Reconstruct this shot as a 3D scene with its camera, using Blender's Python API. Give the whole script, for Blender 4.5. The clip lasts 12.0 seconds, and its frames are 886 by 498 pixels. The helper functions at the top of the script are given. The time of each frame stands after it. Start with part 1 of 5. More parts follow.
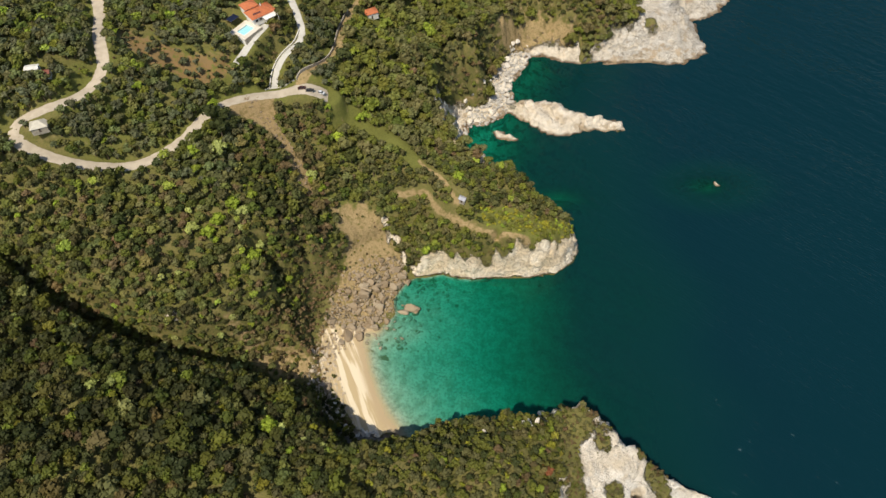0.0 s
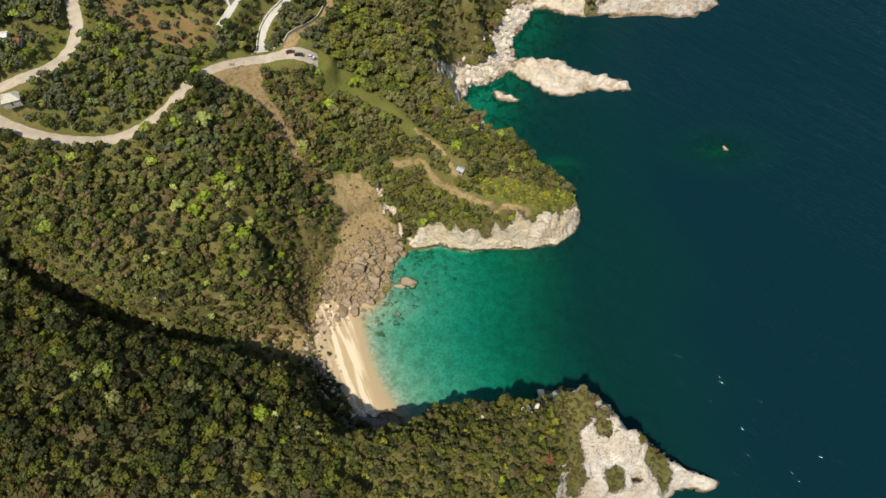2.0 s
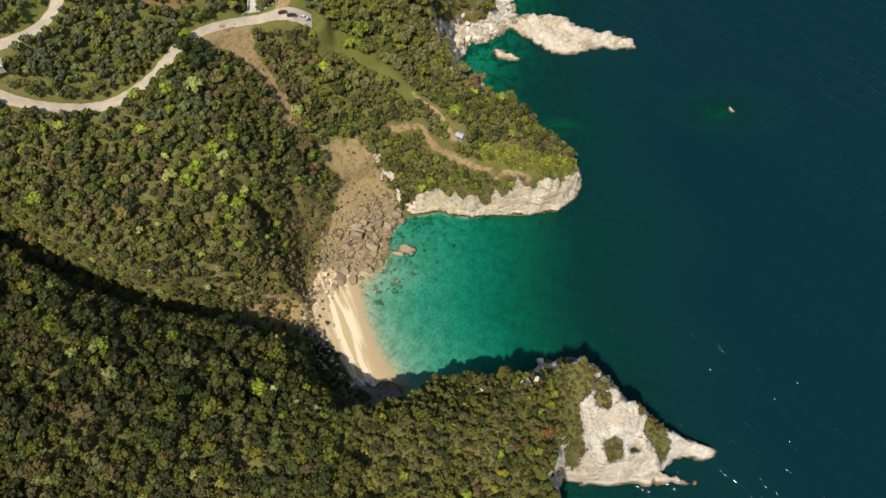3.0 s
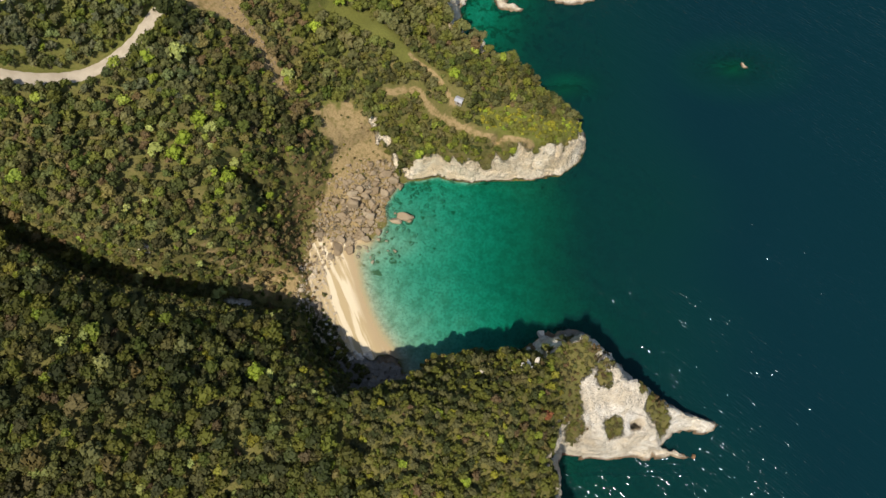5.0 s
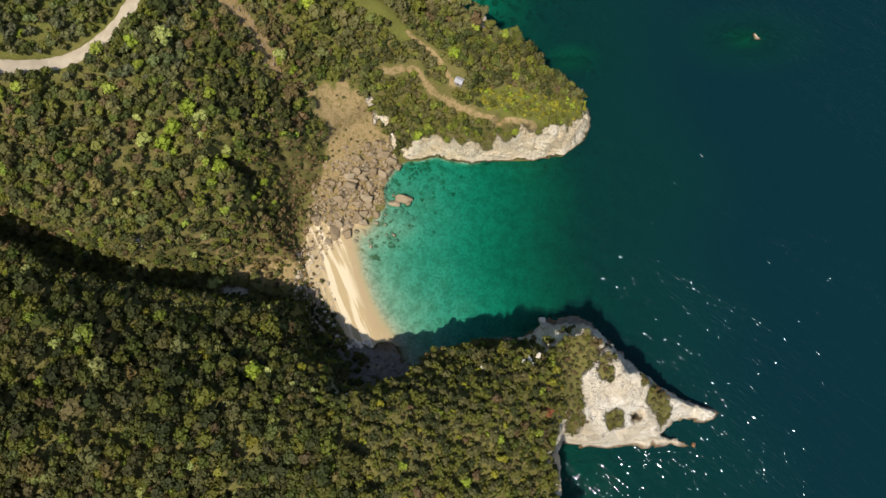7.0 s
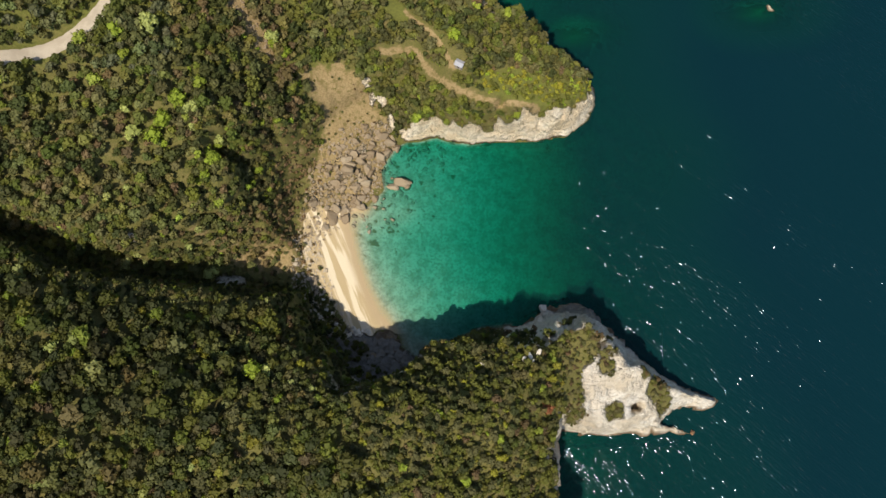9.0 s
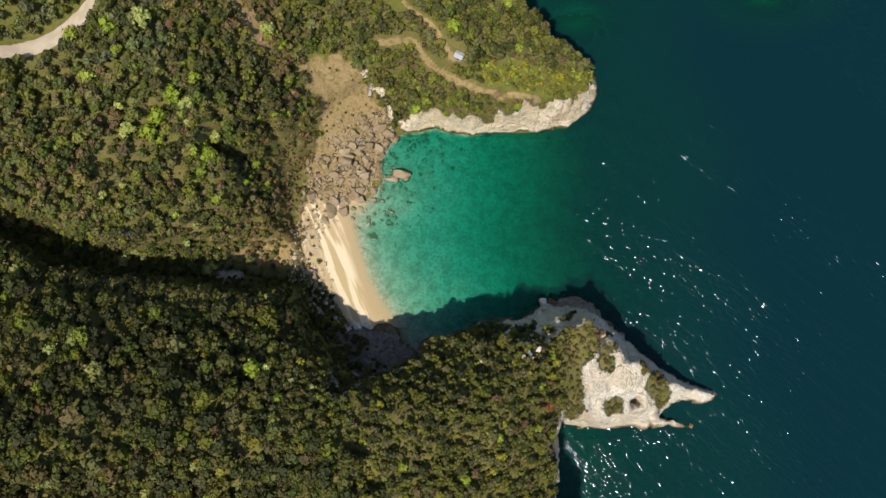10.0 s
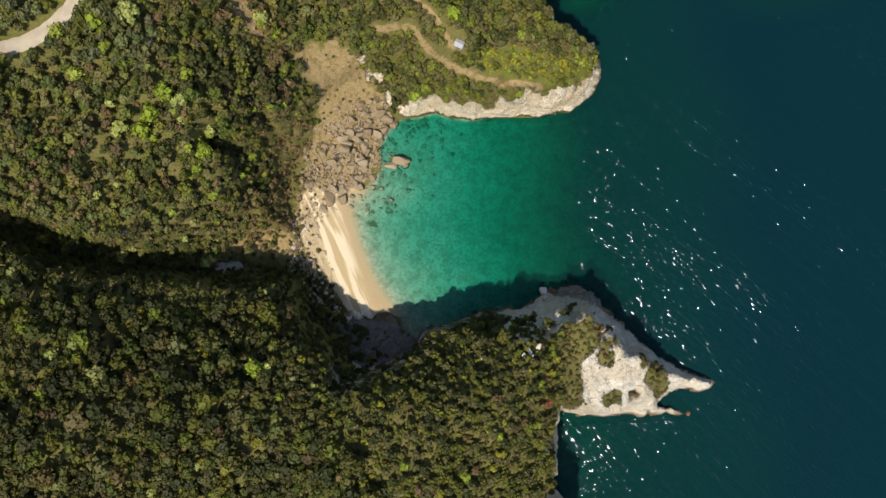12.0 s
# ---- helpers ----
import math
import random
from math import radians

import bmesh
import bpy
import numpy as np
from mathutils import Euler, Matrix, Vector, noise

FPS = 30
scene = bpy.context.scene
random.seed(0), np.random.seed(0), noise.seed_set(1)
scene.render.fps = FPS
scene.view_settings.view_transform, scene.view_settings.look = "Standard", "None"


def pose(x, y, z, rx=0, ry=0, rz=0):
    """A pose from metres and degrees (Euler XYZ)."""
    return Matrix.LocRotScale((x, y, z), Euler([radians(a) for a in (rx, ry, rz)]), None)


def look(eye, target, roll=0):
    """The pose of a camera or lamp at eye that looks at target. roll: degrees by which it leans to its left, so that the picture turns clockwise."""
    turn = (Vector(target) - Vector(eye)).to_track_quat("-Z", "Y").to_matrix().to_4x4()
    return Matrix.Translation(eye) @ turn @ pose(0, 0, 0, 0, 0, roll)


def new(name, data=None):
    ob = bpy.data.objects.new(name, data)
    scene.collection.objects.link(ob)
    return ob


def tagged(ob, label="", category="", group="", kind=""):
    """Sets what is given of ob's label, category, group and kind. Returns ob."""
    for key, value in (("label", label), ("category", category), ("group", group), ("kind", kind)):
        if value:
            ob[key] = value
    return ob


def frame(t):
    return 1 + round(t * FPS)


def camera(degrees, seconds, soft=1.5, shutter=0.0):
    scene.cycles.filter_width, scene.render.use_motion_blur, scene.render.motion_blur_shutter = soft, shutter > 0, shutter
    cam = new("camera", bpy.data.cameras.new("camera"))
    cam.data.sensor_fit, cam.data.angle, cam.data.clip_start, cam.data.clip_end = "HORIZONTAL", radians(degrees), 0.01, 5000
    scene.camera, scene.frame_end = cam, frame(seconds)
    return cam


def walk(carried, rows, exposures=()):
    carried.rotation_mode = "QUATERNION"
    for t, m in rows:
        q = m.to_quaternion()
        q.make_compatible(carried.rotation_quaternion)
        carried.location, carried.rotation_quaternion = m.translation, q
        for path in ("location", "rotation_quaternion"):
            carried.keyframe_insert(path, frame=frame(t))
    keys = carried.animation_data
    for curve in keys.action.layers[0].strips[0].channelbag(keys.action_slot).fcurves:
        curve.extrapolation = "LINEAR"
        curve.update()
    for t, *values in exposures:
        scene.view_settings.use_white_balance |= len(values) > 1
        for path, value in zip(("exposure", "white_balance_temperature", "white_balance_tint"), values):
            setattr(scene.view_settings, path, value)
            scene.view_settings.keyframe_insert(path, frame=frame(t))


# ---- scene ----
cam = camera(63.5, 12.0)
METRES, EYE, TILT, LEAN, TURN = 140.0, 325.0, -53.4, 1.0, 0.0
ROWS = [
    (0.0, 0.0, 0.0, 0.0, 0.0, 0.0, 0.0),
    (0.5, 0.0007, 0.0237, 0.0306, -0.04, -0.14, 0.02),
    (1.0, 0.0033, 0.0485, 0.0597, -0.03, -0.62, 0.07),
    (1.5, 0.0056, 0.0714, 0.0889, -0.04, -2.61, 0.13),
    (2.0, 0.0067, 0.0985, 0.1262, -0.06, -5.01, 0.17),
    (2.5, 0.008, 0.122, 0.1582, -0.08, -7.05, 0.21),
    (3.0, 0.0082, 0.1472, 0.1932, -0.13, -9.24, 0.26),
    (5.0, 0.0112, 0.2473, 0.3308, -0.21, -15.27, 0.41),
    (5.5, 0.0119, 0.2706, 0.3635, -0.22, -16.49, 0.45),
    (6.0, 0.0128, 0.2958, 0.3982, -0.22, -17.8, 0.49),
    (6.5, 0.0134, 0.3191, 0.431, -0.22, -18.99, 0.51),
    (7.0, 0.0136, 0.3444, 0.4654, -0.25, -20.22, 0.54),
    (9.0, 0.0172, 0.4453, 0.6009, -0.26, -25.3, 0.63),
    (9.5, 0.018, 0.4687, 0.6328, -0.29, -26.52, 0.66),
    (10.0, 0.0195, 0.4959, 0.6693, -0.29, -27.91, 0.69),
    (10.5, 0.02, 0.5198, 0.702, -0.3, -29.12, 0.73),
    (11.0, 0.0208, 0.5455, 0.7367, -0.33, -30.43, 0.77),
    (11.5, 0.0235, 0.569, 0.7675, -0.28, -31.59, 0.84),
    (12.0, 0.0225, 0.5945, 0.8033, -0.33, -32.88, 0.81),
]
walk(cam, [(t, pose(0, 0, EYE, TILT, LEAN, TURN) @ pose(METRES * x, METRES * y, METRES * z, 90 + pitch, roll, yaw)) for t, x, y, z, yaw, pitch, roll in ROWS])

# ---- light: spring sun from the south-west, clear sky ----
SUN_HIGH, SUN_FROM = 60.5, (-0.40, -0.92)
scene.world = bpy.data.worlds.new("world")
scene.world.use_nodes = True
sky = scene.world.node_tree.nodes.new("ShaderNodeTexSky")
sky.sky_type, sky.sun_disc = "NISHITA", False
sky.sun_elevation, sky.sun_rotation = radians(SUN_HIGH), math.atan2(SUN_FROM[0], SUN_FROM[1])
backing = scene.world.node_tree.nodes["Background"]
backing.inputs["Strength"].default_value = 0.115
scene.world.node_tree.links.new(sky.outputs["Color"], backing.inputs["Color"])
sun = new("sun", bpy.data.lights.new("sun", "SUN"))
sun.data.energy, sun.data.angle, sun.data.color = 4.75, radians(0.53), (1.0, 0.92, 0.78)
flat = math.cos(radians(SUN_HIGH)) / math.hypot(*SUN_FROM)
sun.matrix_world = look((0, 0, 500), (-SUN_FROM[0] * flat, -SUN_FROM[1] * flat, 500 - math.sin(radians(SUN_HIGH))))

# ---- materials ----


class Nodes:
    """A node material under construction: short ways to add nodes and join them."""

    def __init__(self, name):
        self.m = bpy.data.materials.new(name)
        self.m.use_nodes = True
        self.t = self.m.node_tree
        self.bsdf = self.t.nodes["Principled BSDF"]
        self.out = self.t.nodes["Material Output"]

    def put(self, value, socket):
        if isinstance(value, bpy.types.NodeSocket):
            self.t.links.new(value, socket)
        elif isinstance(value, (tuple, list)) and socket.type == "RGBA":
            socket.default_value = (*value, 1)[:4]
        else:
            socket.default_value = value

    def node(self, kind, out=0, settings=(), **inputs):
        n = self.t.nodes.new("ShaderNode" + kind)
        for key, value in dict(settings).items():
            setattr(n, key, value)
        for key, value in inputs.items():
            self.put(value, n.inputs[int(key[1:]) if key[0] == "i" and key[1:].isdigit() else key.replace("_", " ")])
        return n.outputs[out]

    def math(self, op, a, b=0.0, clamp=False):
        return self.node("Math", settings={"operation": op, "use_clamp": clamp}, i0=a, i1=b)

    def noise(self, scale, detail=4.0, rough=0.6, where=None):
        if where is None:
            where = self.node("NewGeometry", 0)
        return self.node("TexNoise", 0, Vector=where, Scale=scale, Detail=detail, Roughness=rough)

    def band(self, value, low, high):
        return self.node("MapRange", 0, {"interpolation_type": "SMOOTHSTEP"}, i0=value, i1=low, i2=high)

    def mix(self, factor, a, b, how="MIX"):
        n = self.t.nodes.new("ShaderNodeMix")
        n.data_type, n.blend_type = "RGBA", how
        self.put(factor, n.inputs[0]), self.put(a, n.inputs[6]), self.put(b, n.inputs[7])
        return n.outputs[2]

    def attribute(self, name, out=0):
        return self.node("Attribute", out, {"attribute_name": name})

    def split(self, colour):
        n = self.t.nodes.new("ShaderNodeSeparateColor")
        self.put(colour, n.inputs[0])
        return n.outputs[0], n.outputs[1], n.outputs[2]

    def bump(self, height, strength=0.5, distance=0.1):
        return self.node("Bump", 0, Height=height, Strength=strength, Distance=distance)

    def done(self, colour, rough=0.8, normal=None, metal=0.0, specular=0.3):
        self.put(colour, self.bsdf.inputs["Base Color"])
        self.put(rough, self.bsdf.inputs["Roughness"])
        self.put(metal, self.bsdf.inputs["Metallic"])
        self.put(specular, self.bsdf.inputs["Specular IOR Level"])
        if normal is not None:
            self.put(normal, self.bsdf.inputs["Normal"])
        return self.m


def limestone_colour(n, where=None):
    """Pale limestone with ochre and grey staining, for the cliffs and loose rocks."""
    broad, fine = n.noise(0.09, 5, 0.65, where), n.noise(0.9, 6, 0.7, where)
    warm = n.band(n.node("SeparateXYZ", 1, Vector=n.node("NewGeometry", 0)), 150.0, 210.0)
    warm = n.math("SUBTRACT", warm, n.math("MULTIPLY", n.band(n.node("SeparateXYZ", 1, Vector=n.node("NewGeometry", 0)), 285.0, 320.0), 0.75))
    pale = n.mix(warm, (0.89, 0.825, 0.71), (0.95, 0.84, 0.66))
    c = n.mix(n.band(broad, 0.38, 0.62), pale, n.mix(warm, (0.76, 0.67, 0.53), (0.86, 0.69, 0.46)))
    c = n.mix(n.band(fine, 0.56, 0.72), c, (0.64, 0.49, 0.31))
    c = n.mix(n.math("MULTIPLY", n.band(n.noise(0.013, 3, 0.6, where), 0.46, 0.60), 0.4), c, (0.64, 0.54, 0.41))
    return n.mix(n.band(n.noise(0.33, 5, 0.7, where), 0.60, 0.75), c, (0.68, 0.57, 0.43)), broad, fine


def ground_material():
    n = Nodes("ground")
    rock, soil, sand = n.split(n.attribute("cover"))
    lush, weed, red = n.split(n.attribute("growth"))
    big, mid, small = n.noise(0.035, 4), n.noise(0.22, 5, 0.65), n.noise(1.3, 5, 0.7)
    ragged = n.math("ADD", n.math("MULTIPLY", n.math("SUBTRACT", mid, 0.5), 1.5), n.math("MULTIPLY", n.math("SUBTRACT", small, 0.5), 0.9))
    edge = lambda v: n.band(n.math("ADD", v, ragged), 0.36, 0.64)
    grass = n.mix(n.band(mid, 0.35, 0.65), (0.135, 0.128, 0.036), (0.172, 0.145, 0.052))
    grass = n.mix(n.band(small, 0.45, 0.7), grass, (0.08, 0.08, 0.024))
    lawn = n.mix(n.band(small, 0.35, 0.7), (0.15, 0.155, 0.035), (0.105, 0.105, 0.028))
    c = n.mix(n.band(n.math("ADD", lush, n.math("MULTIPLY", ragged, 0.7)), 0.35, 0.65), grass, lawn)
    earth = n.mix(n.band(small, 0.35, 0.7), (0.36, 0.265, 0.135), (0.24, 0.17, 0.075))
    earth = n.mix(n.math("MULTIPLY", n.band(n.noise(0.45, 5, 0.7), 0.50, 0.62), 0.75), earth, (0.15, 0.125, 0.04))
    earth = n.mix(red, earth, n.mix(n.band(mid, 0.3, 0.7), (0.27, 0.15, 0.065), (0.20, 0.14, 0.06)))
    c = n.mix(edge(soil), c, earth)
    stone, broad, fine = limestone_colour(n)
    place = n.node("NewGeometry", 0)
    high = n.node("SeparateXYZ", 2, Vector=place)
    wet = n.band(n.math("ADD", high, n.math("MULTIPLY", mid, 1.2)), 2.0, 0.9)
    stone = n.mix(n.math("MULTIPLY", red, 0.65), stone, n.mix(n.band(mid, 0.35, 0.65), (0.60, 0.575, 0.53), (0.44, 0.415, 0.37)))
    # near 1: shade painted into the stone of the north-east face and gully floor
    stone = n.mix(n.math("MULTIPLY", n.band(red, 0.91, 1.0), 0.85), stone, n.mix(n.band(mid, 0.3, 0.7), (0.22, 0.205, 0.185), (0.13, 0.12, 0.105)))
    stone = n.mix(wet, stone, (0.17, 0.115, 0.065))
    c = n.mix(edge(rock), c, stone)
    drift = n.node("TexNoise", 0, Vector=n.node("Mapping", 0, {"vector_type": "TEXTURE"}, Vector=place, Rotation=(0, 0, radians(-67)), Scale=(26.0, 2.6, 8.0)), Scale=1.0, Detail=3.0)
    grain = n.mix(n.band(drift, 0.44, 0.58), (0.50, 0.385, 0.22), (0.74, 0.63, 0.45))
    grain = n.mix(n.band(high, 0.9, 0.25), grain, (0.46, 0.35, 0.21))
    c = n.mix(n.band(n.math("ADD", sand, n.math("MULTIPLY", ragged, 0.35)), 0.4, 0.6), c, grain)
    bed = n.mix(n.band(mid, 0.4, 0.65), (0.46, 0.43, 0.32), (0.32, 0.30, 0.21))
    bed = n.mix(n.math("MULTIPLY", n.band(n.noise(0.8, 4, 0.7), 0.46, 0.62), 0.55), bed, (0.20, 0.19, 0.12))
    bed = n.mix(n.band(n.math("ADD", weed, n.math("MULTIPLY", n.math("SUBTRACT", n.noise(0.24, 3, 0.5), 0.5), 3.2)), 0.58, 0.9), bed, (0.15, 0.135, 0.07))
    c = n.mix(n.band(high, -0.02, -0.35), c, bed)
    layers = n.node("TexNoise", 0, Vector=n.node("Mapping", 0, Vector=place, Scale=(0.12, 0.12, 0.9)), Scale=1.0, Detail=6.0, Roughness=0.65)
    bent = n.node("VectorMath", 0, {"operation": "ADD"}, i0=place, i1=n.node("VectorMath", 0, {"operation": "SCALE"}, i0=n.node("TexNoise", 1, Vector=place, Scale=0.22, Detail=4.0, Roughness=0.65), Scale=9.0))
    joint = n.node("TexVoronoi", 0, {"feature": "DISTANCE_TO_EDGE"}, Vector=n.node("Mapping", 0, Vector=bent, Scale=(0.16, 0.16, 0.42)), Scale=1.0)
    slab = n.node("TexVoronoi", 1, Vector=n.node("Mapping", 0, Vector=bent, Scale=(0.16, 0.16, 0.42)), Scale=1.0)
    tone = n.split(slab)[0]
    bare = edge(rock)
    c = n.mix(n.math("MULTIPLY", bare, n.math("MULTIPLY", n.band(tone, 0.55, 0.9), 0.32)), c, (0.66, 0.53, 0.35))
    c = n.mix(n.math("MULTIPLY", bare, n.math("MULTIPLY", n.band(layers, 0.54, 0.68), 0.32)), c, (0.48, 0.37, 0.24))
    c = n.mix(n.math("MULTIPLY", bare, n.math("MULTIPLY", n.band(joint, 0.07, 0.0), n.math("MULTIPLY", n.band(mid, 0.46, 0.66), 0.5))), c, (0.16, 0.12, 0.085))
    beds = n.node("TexNoise", 0, Vector=n.node("Mapping", 0, {"vector_type": "TEXTURE"}, Vector=bent, Rotation=(radians(14), 0, radians(-9)), Scale=(9.0, 1.1, 0.9)), Scale=1.0, Detail=5.0, Roughness=0.6)
    # short dark lines along the beds: shadow under small ledges, painted in
    ledge_shade = n.band(n.math("ABSOLUTE", n.math("SUBTRACT", beds, 0.53)), 0.022, 0.0)
    c = n.mix(n.math("MULTIPLY", bare, n.math("MULTIPLY", ledge_shade, n.math("MULTIPLY", n.band(mid, 0.40, 0.6), 0.5))), c, (0.20, 0.155, 0.11))
    fold = n.node("TexNoise", 0, Vector=n.node("Mapping", 0, {"vector_type": "TEXTURE"}, Vector=bent, Rotation=(radians(20), 0, radians(-14)), Scale=(24.0, 3.2, 2.4)), Scale=1.0, Detail=3.0, Roughness=0.5)
    c = n.mix(n.math("MULTIPLY", bare, n.math("MULTIPLY", n.band(n.math("ABSOLUTE", n.math("SUBTRACT", fold, 0.5)), 0.03, 0.0), n.math("ADD", 0.22, n.math("MULTIPLY", red, 0.5)))), c, (0.20, 0.165, 0.125))
    # level bedding lines darkened in colour, where relief gives no shading under skylight
    seam = n.node("TexNoise", 0, Vector=n.node("Mapping", 0, Vector=bent, Scale=(0.05, 0.05, 1.5)), Scale=1.0, Detail=2.0)
    c = n.mix(n.math("MULTIPLY", bare, n.math("MULTIPLY", n.band(n.math("ABSOLUTE", n.math("SUBTRACT", seam, 0.5)), 0.035, 0.0), n.math("MULTIPLY", n.band(small, 0.4, 0.6), 0.4))), c, (0.22, 0.18, 0.14))
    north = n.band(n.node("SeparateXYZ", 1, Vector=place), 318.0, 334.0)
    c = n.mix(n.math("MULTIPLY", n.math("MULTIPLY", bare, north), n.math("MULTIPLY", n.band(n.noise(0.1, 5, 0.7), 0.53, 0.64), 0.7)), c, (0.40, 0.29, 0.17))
    relief = n.math("ADD", n.math("MULTIPLY", n.noise(0.35, 7, 0.72), 2.0), n.math("ADD", n.math("ADD", n.math("ADD", n.math("MULTIPLY", fold, 2.0), n.math("MULTIPLY", layers, 0.8)), n.math("MULTIPLY", beds, 0.9)), n.math("MULTIPLY", n.math("ADD", n.band(joint, 0.0, 0.16), n.math("MULTIPLY", tone, 0.8)), 0.32)))
    relief = n.math("ADD", n.math("MULTIPLY", relief, n.math("MULTIPLY", bare, 0.85)), n.math("MULTIPLY", small, 0.25))
    return n.done(c, 0.92, n.bump(relief, 1.0, 0.9), specular=0.15)


def water_material():
    n = Nodes("sea water")
    depth = n.attribute("depth", 2)
    clear = n.t.nodes.new("ShaderNodeCombineColor")
    for i, k in enumerate((0.55, 0.935, 0.91)):
        n.put(n.math("POWER", k, depth), clear.inputs[i])
    see = n.node("BsdfTransparent", 0, Color=clear.outputs[0])
    milk = n.mix(n.band(depth, 2.0, 13.0), (0.005, 0.066, 0.044), (0.003, 0.031, 0.032))
    milk = n.mix(n.band(depth, 14.0, 34.0), milk, (0.0025, 0.0215, 0.0295))
    body = n.node("BsdfDiffuse", 0, Color=milk)
    murk = n.math("SUBTRACT", 1.0, n.math("POWER", 0.915, depth))
    inner = n.node("MixShader", 0, i0=murk, i1=see, i2=body)
    place = n.node("NewGeometry", 0)
    turned = n.node("Mapping", 0, {"vector_type": "TEXTURE"}, Vector=place, Rotation=(0, 0, radians(-42)), Scale=(4.0, 1.0, 1.0))
    swell = n.node("TexNoise", 0, Vector=turned, Scale=0.17, Detail=1.0, Roughness=0.55)
    chop = n.node("TexNoise", 0, Vector=turned, Scale=1.1, Detail=0.5, Roughness=0.5)
    gust = n.node("TexNoise", 0, Vector=turned, Scale=0.02, Detail=3.0, Roughness=0.6)
    swell, chop = n.math("SUBTRACT", swell, 0.5), n.math("SUBTRACT", chop, 0.5)
    waves = n.math("ADD", n.math("MULTIPLY", swell, 0.8), n.math("MULTIPLY", chop, n.math("ADD", 0.30, n.math("MULTIPLY", n.band(gust, 0.25, 0.75), 0.36))))
    waves = n.math("MULTIPLY", waves, n.math("ADD", 0.55, n.math("MULTIPLY", n.band(depth, 3.0, 14.0), 0.45)))
    normal = n.bump(waves, 1.0, 1.0)
    shine = n.node("BsdfGlossy", 0, {"distribution": "BECKMANN"}, Color=(0.27, 0.34, 0.41), Roughness=0.1, Normal=normal)
    ripple = n.node("BsdfGlossy", 0, {"distribution": "BECKMANN"}, Color=(1, 1, 1), Roughness=0.25, Normal=normal)
    shine = n.node("MixShader", 0, i0=0.01, i1=shine, i2=ripple)
    skin = n.node("Fresnel", 0, IOR=1.33, Normal=normal)
    n.t.links.new(n.node("MixShader", 0, i0=skin, i1=inner, i2=shine), n.out.inputs[0])
    return n.m


def leaf_material():
    n = Nodes("foliage")
    own = n.node("ObjectInfo", 5)
    each = n.node("NewGeometry", 8)
    lift = n.math("ADD", 0.30, n.math("ADD", n.math("MULTIPLY", own, 0.2), n.math("MULTIPLY", each, 0.55)))
    c = n.mix(1.0, n.attribute("tint"), n.node("CombineColor", 0, i0=n.math("ADD", lift, 0.6), i1=n.math("ADD", lift, 0.62), i2=n.math("ADD", lift, 0.55)), "MULTIPLY")
    n.done(c, 0.62, specular=0.18)
    behind = n.node("BsdfTranslucent", 0, Color=n.mix(1.0, c, (1.25, 1.2, 0.8), "MULTIPLY"))
    n.t.links.new(n.node("MixShader", 0, i0=0.22, i1=n.bsdf.outputs[0], i2=behind), n.out.inputs[0])
    return n.m


def plain(name, a, b, scale, rough=0.8, relief=0.3, distance=0.05, metal=0.0):
    """Two close tones in patches, with grain at a tenth of the size."""
    n = Nodes(name)
    coarse, grain = n.noise(scale, 4), n.noise(scale * 9, 4)
    c = n.mix(n.band(coarse, 0.35, 0.65), a, b)
    c = n.mix(n.math("MULTIPLY", n.band(grain, 0.5, 0.8), 0.5), c, tuple(v * 0.6 for v in a))
    return n.done(c, rough, n.bump(n.math("ADD", coarse, grain), relief, distance), metal)


GROUND, WATER, LEAF = ground_material(), water_material(), leaf_material()
BARK = plain("bark", (0.10, 0.075, 0.05), (0.15, 0.12, 0.09), 0.9)
GRAVEL = plain("pale gravel road", (0.49, 0.42, 0.32), (0.41, 0.345, 0.26), 0.25, 0.95)
DRIVEWAY = plain("pale concrete drive", (0.52, 0.50, 0.45), (0.45, 0.43, 0.385), 0.3, 0.9)
# ---- lie of the land: plain functions of the plan ----
# ground heights in metres every 45 m, x from -240 to 120, one row for each y from 50 to 410
UPLAND_X, UPLAND_Y = np.arange(-240.0, 121, 45), np.arange(50.0, 411, 45)
UPLAND = np.array([
    (85, 89, 72, 59, 44, 62, 45, 40, 20),
    (87, 79, 78, 66, 56, 55, 43, 20, 4),
    (93, 74, 60, 50, 26, 18, 34, 37, 16),
    (102, 72, 71, 54, 43, 40, 28, 29, 22),
    (120, 97, 83, 73, 32, 15, 30, 19, 17),
    (128, 121, 104, 83, 60, 42, 44, 18, 14),
    (129, 105, 102, 96, 79, 53, 35, 27, 13),
    (131, 122, 112, 102, 78, 50, 44, 24, 8),
    (138, 129, 121, 112, 88, 60, 34, 41, 22),
], float)
# swells and hollows on top of that: x, y, radius, metres
SWELLS = [(75, 97, 1.2, -15), (77.5, 97.3, 1.3, -15), (6, 241, 13, 16), (-29, 264, 16, 18), (-8, 253, 14, 16), (58, 238, 12, 1), (-72, 287, 14, 11), (-80, 212, 14, 7), (-12, 99, 16, 6), (20, 100, 16, 10), (-45, 80, 16, 6), (-30, 102, 10, 4), (-62, 119, 7, 6), (28, 117, 11, 5), (-99, 103, 14, 4), (-37, 103, 7, 5), (-96, 206, 11, 5), (-74, 179, 6, -6), (-74, 191, 6, -7), (-84, 182, 6, 4), (-84, 195, 6, 4), (-146, 132, 18, 14), (40, 72, 13, -2), (75, 112, 14, 6), (-180, 240, 20, 10), (-92, 296, 10, -12), (31, 392, 3.0, -9), (36, 398, 3.0, -9)]
